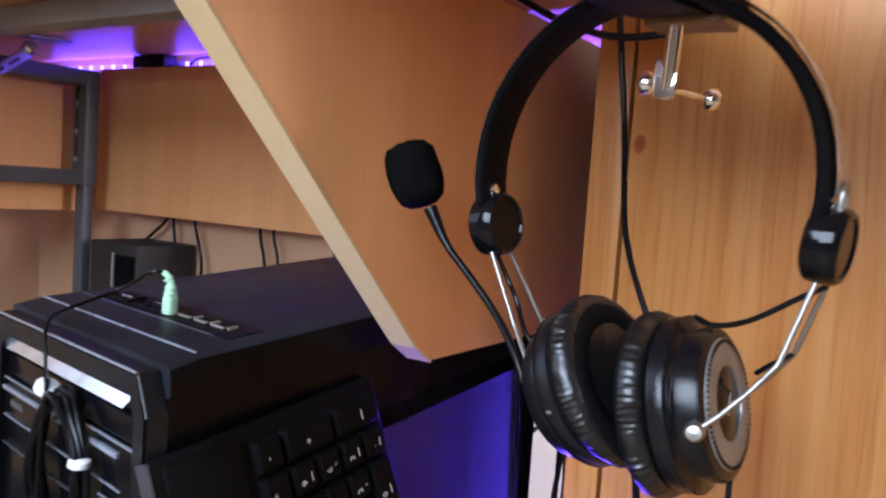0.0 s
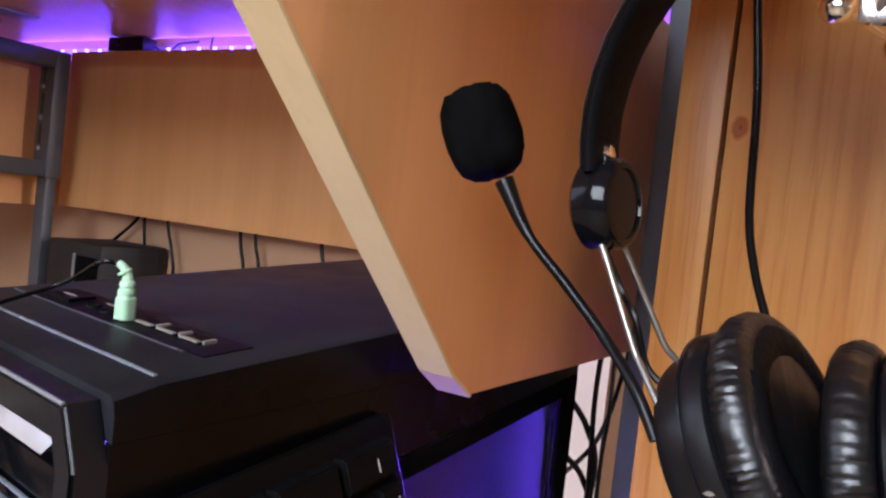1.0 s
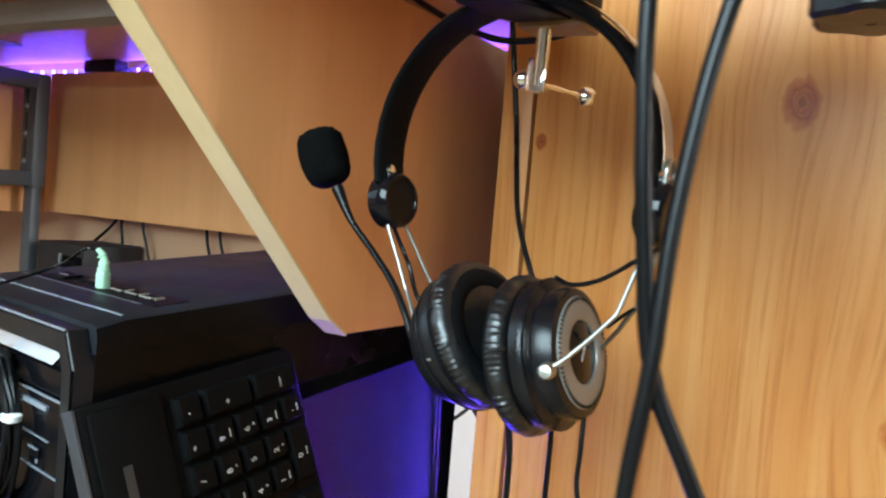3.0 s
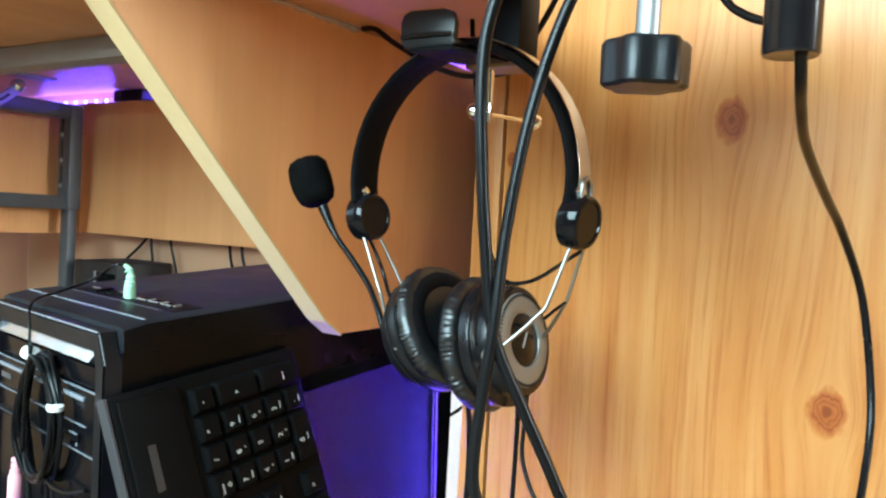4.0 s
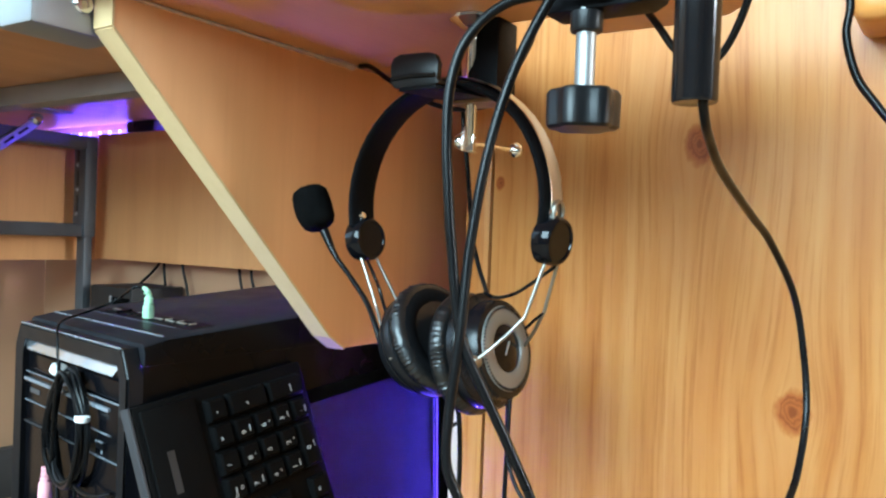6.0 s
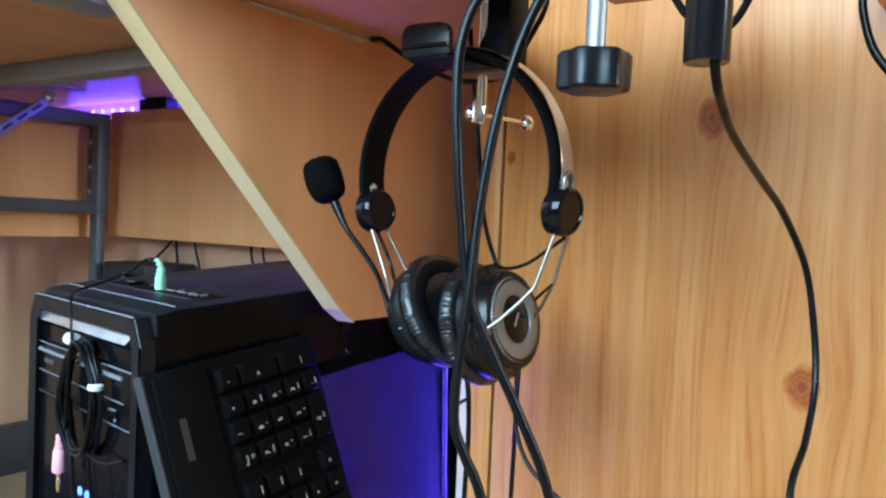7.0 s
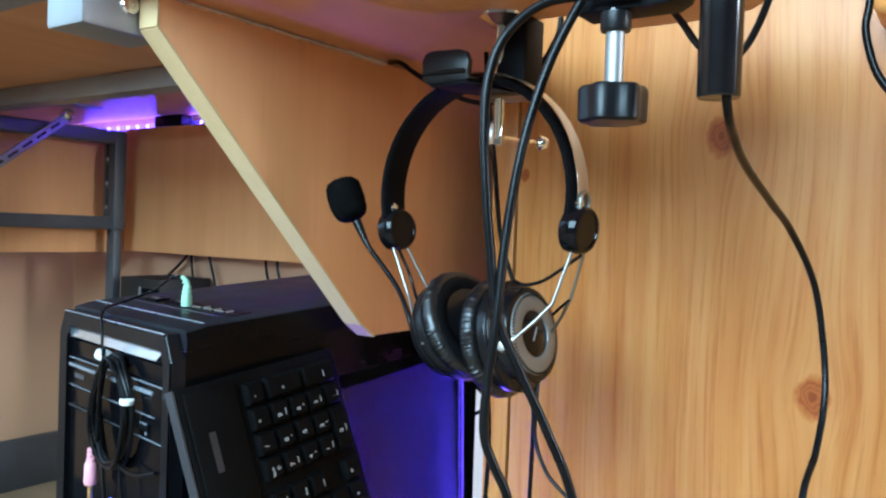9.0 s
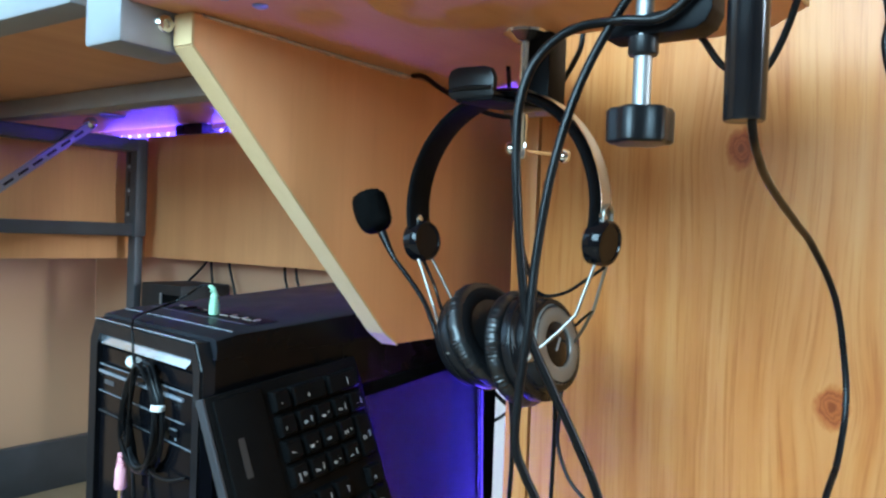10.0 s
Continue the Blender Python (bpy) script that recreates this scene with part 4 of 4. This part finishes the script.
gpart(hook, KB2, "cross_pin", sweep([(0.3570, 0.1225, 0.6355), (0.380, 0.1150, 0.6352), (0.4010, 0.1085, 0.6350)], 0.0012, 10), M_CHROME)
for p, r in (((0.3555, 0.1230, 0.6358), 0.0050), ((0.4020, 0.1082, 0.6350), 0.0052)):
    gpart(hook, KB2, "ball", lathe([(r * math.sin(math.pi * k / 12), -r * math.cos(math.pi * k / 12)) for k in range(0, 13)], 24, Matrix.Translation(p)), M_CHROME)

# ---- clamp of the microphone arm on the desk edge ----
clamp = thing("microphone_arm_clamp", "black desk clamp with a silver screw and a hanging arm tube", "clamp", at=(0.18, -0.05, DZ))
CB = (0.18, -0.05, DZ)
strap_line = [(-0.0205, 0.6530), (-0.0200, 0.6600), (-0.0520, 0.6605), (-0.0545, 0.6625), (-0.0552, 0.6660), (-0.0552, 0.745), (-0.0610, 0.745), (-0.0612, 0.6600), (-0.0590, 0.6555), (-0.0550, 0.6532)]
gpart(clamp, CB, "jaw", prism(strap_line, 0, 0.1795, 0.1950, 0.0012), M_CASE, "bent black steel jaw")
gpart(clamp, CB, "collar", lathe([(0.0036, 0.6460), (0.0052, 0.6462), (0.0056, 0.6470), (0.0056, 0.6528)], 24, Matrix.Translation((0.183, -0.0350, 0))), M_BLACK, "threaded black boss")
gpart(clamp, CB, "upper_jaw", box((0.1795, -0.0548, 0.7285), (0.2010, -0.010, 0.7345), 0.0015), M_BLACK)
gpart(clamp, CB, "screw", lathe([(0.0034, 0.625)] + [(0.0035 if k % 2 else 0.0033, 0.6268 + 0.0006 * k) for k in range(125)] + [(0.0034, 0.7025)], 20, Matrix.Translation((0.183, -0.0350, 0))), plain("zinc_screw", (0.30, 0.30, 0.30), 0.45, metal=1.0, vary=0.1), "threaded silver screw")
gpart(clamp, CB, "screw_pad", lathe([(0.0, 0.7018), (0.009, 0.702), (0.010, 0.7035), (0.010, DZ - 0.0004)], 24, Matrix.Translation((0.183, -0.0350, 0))), M_BLACK)


def lobes(a, i):
    return (0.0009 * math.cos(6 * a), 0)


gpart(clamp, CB, "knob", lathe([(0.0, 0.6130), (0.0104, 0.6132), (0.0116, 0.6142), (0.0118, 0.6250), (0.0108, 0.6264), (0.0, 0.6266)], 48, Matrix.Translation((0.183, -0.0350, 0)), wave=lobes), M_BLACK, "lobed black knob")
gpart(clamp, CB, "arm_tube", lathe([(0.0052, 0.6190), (0.0066, 0.6188), (0.0070, 0.6196), (0.0070, 0.80)], 32, Matrix.Translation((0.1770, -0.0742, 0))), plain("tube_black", (0.004, 0.004, 0.005), 0.22, vary=0.2, bump=0.03), "glossy black tube")
gpart(clamp, CB, "tube_link", box((0.1795, -0.0690, 0.690), (0.188, -0.0612, 0.722), 0.0015), M_BLACK)

# ---- cables ----


def cable(label, pts, r=0.0019, group="cables", mat=None, steps=10):
    b0 = Vector(pts[-1])
    ob = solid("cable", sweep([Vector(p) - b0 for p in pts], r, 10, steps=steps), mat or M_RUBBER, label, "cable", group)
    ob.location = b0
    return ob


cable("black cable hanging in a loop from the microphone arm clamp",
      [(0.1760, -0.0640, 0.690), (0.1755, -0.0570, 0.668), (0.1752, -0.0450, 0.6575), (0.1735, -0.0290, 0.6578), (0.1650, -0.0136, 0.6540), (0.1580, -0.0032, 0.6420), (0.1552, 0.0012, 0.6260), (0.1549, 0.0016, 0.6071), (0.1556, 0.0005, 0.5880), (0.1566, -0.0009, 0.5707),
       (0.1589, -0.0043, 0.5423), (0.1639, -0.0117, 0.5222), (0.1695, -0.0200, 0.5021), (0.1754, -0.0287, 0.4774), (0.180, -0.035, 0.44), (0.185, -0.03, 0.38), (0.20, 0.0, 0.25), (0.22, 0.03, 0.0035)], 0.0018)
cable("black cable hanging straight beside a looped one",
      [(0.188, -0.050, 0.700), (0.1800, -0.0360, 0.6760), (0.1734, -0.0258, 0.6565), (0.1671, -0.0165, 0.6321), (0.1627, -0.0099, 0.6035), (0.1600, -0.0059, 0.5709), (0.1580, -0.0046, 0.5423), (0.1570, -0.0022, 0.5177), (0.1571, -0.0016, 0.4991),
       (0.1595, -0.0052, 0.4870), (0.1622, -0.0093, 0.4764), (0.166, -0.015, 0.45), (0.17, -0.02, 0.38), (0.18, 0.0, 0.22), (0.19, 0.02, 0.0035)], 0.0018)
cable("black cable running out of the arm tube's lower end",
      [(0.1770, -0.0742, 0.650), (0.1785, -0.0764, 0.6188), (0.198, -0.0743, 0.6084), (0.222, -0.0728, 0.6006), (0.262, -0.0741, 0.5881), (0.29, -0.0764, 0.5777), (0.316, -0.0822, 0.5546), (0.3198, -0.0866, 0.5283), (0.3166, -0.0892, 0.5025), (0.3014, -0.0889, 0.4792), (0.2812, -0.0876, 0.4631),
       (0.27, -0.09, 0.43), (0.26, -0.08, 0.34), (0.25, -0.06, 0.20), (0.25, -0.05, 0.0035)], 0.0016)
cable("black cable hanging down in front of the pine panel",
      [(0.425, 0.172, 0.740), (0.4150, 0.1640, 0.7000), (0.4146, 0.1585, 0.6606), (0.4170, 0.1540, 0.6189), (0.4240, 0.1530, 0.5776), (0.4274, 0.1493, 0.5566), (0.4297, 0.1435, 0.5390), (0.430, 0.132, 0.51), (0.430, 0.122, 0.46), (0.435, 0.125, 0.36), (0.44, 0.13, 0.2), (0.445, 0.14, 0.003)], 0.0017)
cable("black cable crossing the gap below the desk top", [(0.405, 0.2480, 0.7040), (0.400, 0.2326, 0.7010), (0.398, 0.2129, 0.6890), (0.396, 0.180, 0.672), (0.395, 0.15, 0.664), (0.396, 0.118, 0.668), (0.400, 0.1118, 0.6850), (0.4005, 0.1033, 0.6990), (0.401, 0.0975, 0.7127), (0.405, 0.0990, 0.735)], 0.0019)
cable("black cable looping behind the arm tube", [(0.33, 0.008, 0.706), (0.31, -0.010, 0.690), (0.30, -0.0200, 0.6790), (0.298, -0.0320, 0.6640), (0.295, -0.05, 0.66), (0.29, -0.065, 0.69), (0.285, -0.075, 0.74)], 0.0018)
cable("black cable looping beside the pine panel", [(0.40, -0.084, 0.735), (0.40, -0.0897, 0.7081), (0.40, -0.0885, 0.6903), (0.40, -0.0938, 0.6689), (0.40, -0.1023, 0.6549), (0.40, -0.115, 0.640), (0.40, -0.135, 0.633), (0.40, -0.16, 0.645), (0.40, -0.175, 0.69), (0.40, -0.18, 0.735)], 0.0022)

# behind the tower: leads on the wall side
for i, pts in enumerate(([(0.70, 0.3000, 0.4950), (0.70, 0.3027, 0.4351), (0.70, 0.2996, 0.3543), (0.70, 0.30, 0.2), (0.70, 0.30, 0.004)],
                         [(0.64, 0.325, 0.470), (0.68, 0.3170, 0.4350), (0.70, 0.3060, 0.4080), (0.71, 0.300, 0.37), (0.71, 0.31, 0.25), (0.70, 0.32, 0.004)],
                         [(0.64, 0.320, 0.42), (0.67, 0.3150, 0.3950), (0.70, 0.3050, 0.3680), (0.72, 0.300, 0.32), (0.72, 0.31, 0.2), (0.71, 0.33, 0.004)],
                         [(0.71, 0.2950, 0.500), (0.705, 0.2920, 0.46), (0.70, 0.2900, 0.42), (0.70, 0.2920, 0.35), (0.70, 0.29, 0.004)],
                         [(0.64, 0.33, 0.36), (0.68, 0.316, 0.372), (0.71, 0.300, 0.40), (0.72, 0.290, 0.45), (0.72, 0.285, 0.50), (0.72, 0.285, 0.60)])):
    cable("black lead hanging behind the computer tower", pts, (0.0022, 0.0026, 0.0024, 0.0018, 0.002)[i], "leads behind the tower")
# leads on the back wall below the rear desk's panel
for pts in ([(0.88, 1.0850, 0.5120 + 0.03), (0.88, 1.1136, 0.5030), (0.88, 1.1689, 0.4624), (0.875, 1.20, 0.43), (0.87, 1.21, 0.3), (0.87, 1.2, 0.004)],
            [(0.88, 1.0942, 0.56), (0.88, 1.0942, 0.5049), (0.88, 1.0882, 0.4630), (0.88, 1.085, 0.4), (0.88, 1.085, 0.004)],
            [(0.88, 1.050, 0.56), (0.88, 1.0404, 0.5019), (0.88, 1.0280, 0.4680), (0.88, 1.0203, 0.4297), (0.88, 1.03, 0.36), (0.88, 1.03, 0.004)],
            [(0.88, 0.8940, 0.56), (0.88, 0.8915, 0.4977), (0.88, 0.8805, 0.4565), (0.88, 0.87, 0.36), (0.88, 0.87, 0.004)],
            [(0.88, 0.8650, 0.56), (0.88, 0.8629, 0.4986), (0.88, 0.8526, 0.4617), (0.88, 0.845, 0.36), (0.88, 0.845, 0.004)],
            [(0.88, 0.755, 0.56), (0.88, 0.7456, 0.4960), (0.88, 0.735, 0.46), (0.88, 0.73, 0.36), (0.88, 0.73, 0.004)]):
    cable("black lead hanging on the back wall", pts, 0.0026, "leads on the wall")

# dark loudspeaker on the floor stand behind the tower
spk = thing("subwoofer", "dark box loudspeaker standing behind the computer tower", "loudspeaker", at=(0.838, 1.078, 0))
part("cabinet", box((-0.055, -0.026, 0.0), (0.055, 0.095, 0.468), 0.004), plain("dark_vinyl", (0.008, 0.007, 0.0075), 0.6, vary=0.2), spk)
part("corner_strip", box((-0.058, 0.029, 0.01), (-0.0552, 0.034, 0.452), 0.001), M_ALU, spk, "silver corner strip")
part("grille", box((-0.058, -0.022, 0.03), (-0.0552, 0.026, 0.45), 0.001), M_FOAM, spk)

# coloured light strip along the wall above the back panel
strip = thing("led_strip", "thin light strip glowing blue violet along the wall", "light strip", at=(0.893, 0.75, 0.762))
part("tape", box((0.0, -0.70, -0.005), (0.0012, 0.72, 0.005)), M_WHITE, strip)
chip = None
M_LED = glow("led_chip", LED_COLOUR, 40.0)
for k in range(43):
    if chip is None:
        chip = part("led", box((-0.0018, -0.0025, -0.0025), (0.0, 0.0025, 0.0025), 0.0003), M_LED, strip)
        chip.location = (-0.0002, -0.69, 0)
    else:
        c2 = new("led", chip.data)
        c2.parent, c2.location = strip, (-0.0002, -0.69 + 0.0333 * k, 0)
area_lamp("led_strip_light", look((0.886, 0.77, 0.762), (0.70, 0.77, 0.785)), 1.40, 0.008, 1.3, LED_COLOUR)
area_lamp("led_strip_back_light", look((0.857, 0.77, 0.757), (0.9, 0.77, 0.760)), 1.40, 0.006, 4.5, LED_COLOUR)
box_p = solid("power_adapter", box((0.845, 1.09, 0.750), (0.870, 1.17, 0.7705), 0.002), M_BLACK, "small black power box under the rear desk top", "power box")
cable("thin black lead above the back panel", [(0.866, 1.09, 0.760), (0.866, 1.06, 0.752), (0.868, 1.04, 0.764), (0.868, 1.00, 0.766)], 0.0018, "leads on the wall")
cable("thin black lead over the light strip", [(0.880, 0.985, 0.775), (0.878, 0.985, 0.762), (0.880, 0.987, 0.745), (0.882, 0.990, 0.70), (0.882, 0.99, 0.60), (0.882, 0.99, 0.52)], 0.0014, "leads on the wall")

# small fittings under the near desk: cap plugs and a crumpled strip of clear tape
for x, y in ((0.2118, 0.2108), (0.1890, 0.216)):
    solid("screw_cap", lathe([(0.0, -0.0016), (0.0032, -0.0015), (0.0046, -0.0006), (0.0048, 0.0)], 20, Matrix.Translation((x, y, DZ - 0.0002))), plain("blue_grey_cap", (0.25, 0.30, 0.36), 0.35), "blue-grey screw cap in the desk underside", "screw cap", "screw caps")
rng = random.Random(4)
bm = bmesh.new()
prev = None
for k in range(60):
    x = 0.205 + 0.20 * k / 59
    w = 0.0009 + 0.0022 * (k / 59) ** 2 + 0.0009 * rng.random() * (0.3 + k / 59)
    y = DY - 0.0012
    a = bm.verts.new((x, y - w - 0.0008 * rng.random(), DZ - 0.0008 - 0.0006 * rng.random()))
    b2 = bm.verts.new((x, y, DZ - 0.0012 - w * 0.7 - 0.001 * rng.random()))
    c = bm.verts.new((x, y - w * 0.4, DZ - 0.0025 - w * 0.5 * rng.random()))
    if prev:
        bm.faces.new((prev[0], a, c, prev[2]))
        bm.faces.new((prev[2], c, b2, prev[1]))
    prev = (a, b2, c)
tp = Nodes("clear_tape")
tp.b.inputs["Base Color"].default_value = (0.75, 0.68, 0.62, 1)
tp.b.inputs["Roughness"].default_value = 0.15
tp.b.inputs["Alpha"].default_value = 0.28
tape = solid("tape_strip", bm, tp.mat, "crumpled clear tape along the desk and panel joint", "tape")
sd = tape.modifiers.new("thickness", "SOLIDIFY")
sd.thickness = 0.0002

# turned wooden bracket on the pine panel
brk = solid("wooden_bracket", box((0.452, -0.175, 0.7115), (PINE_X + 0.0012, -0.084, 0.762), 0.011, seg=4), laminate("orange_wood", (0.62, 0.27, 0.07), (0.52, 0.20, 0.045), 1, 0.3), "orange-brown rounded wooden bracket on the pine panel", "bracket")
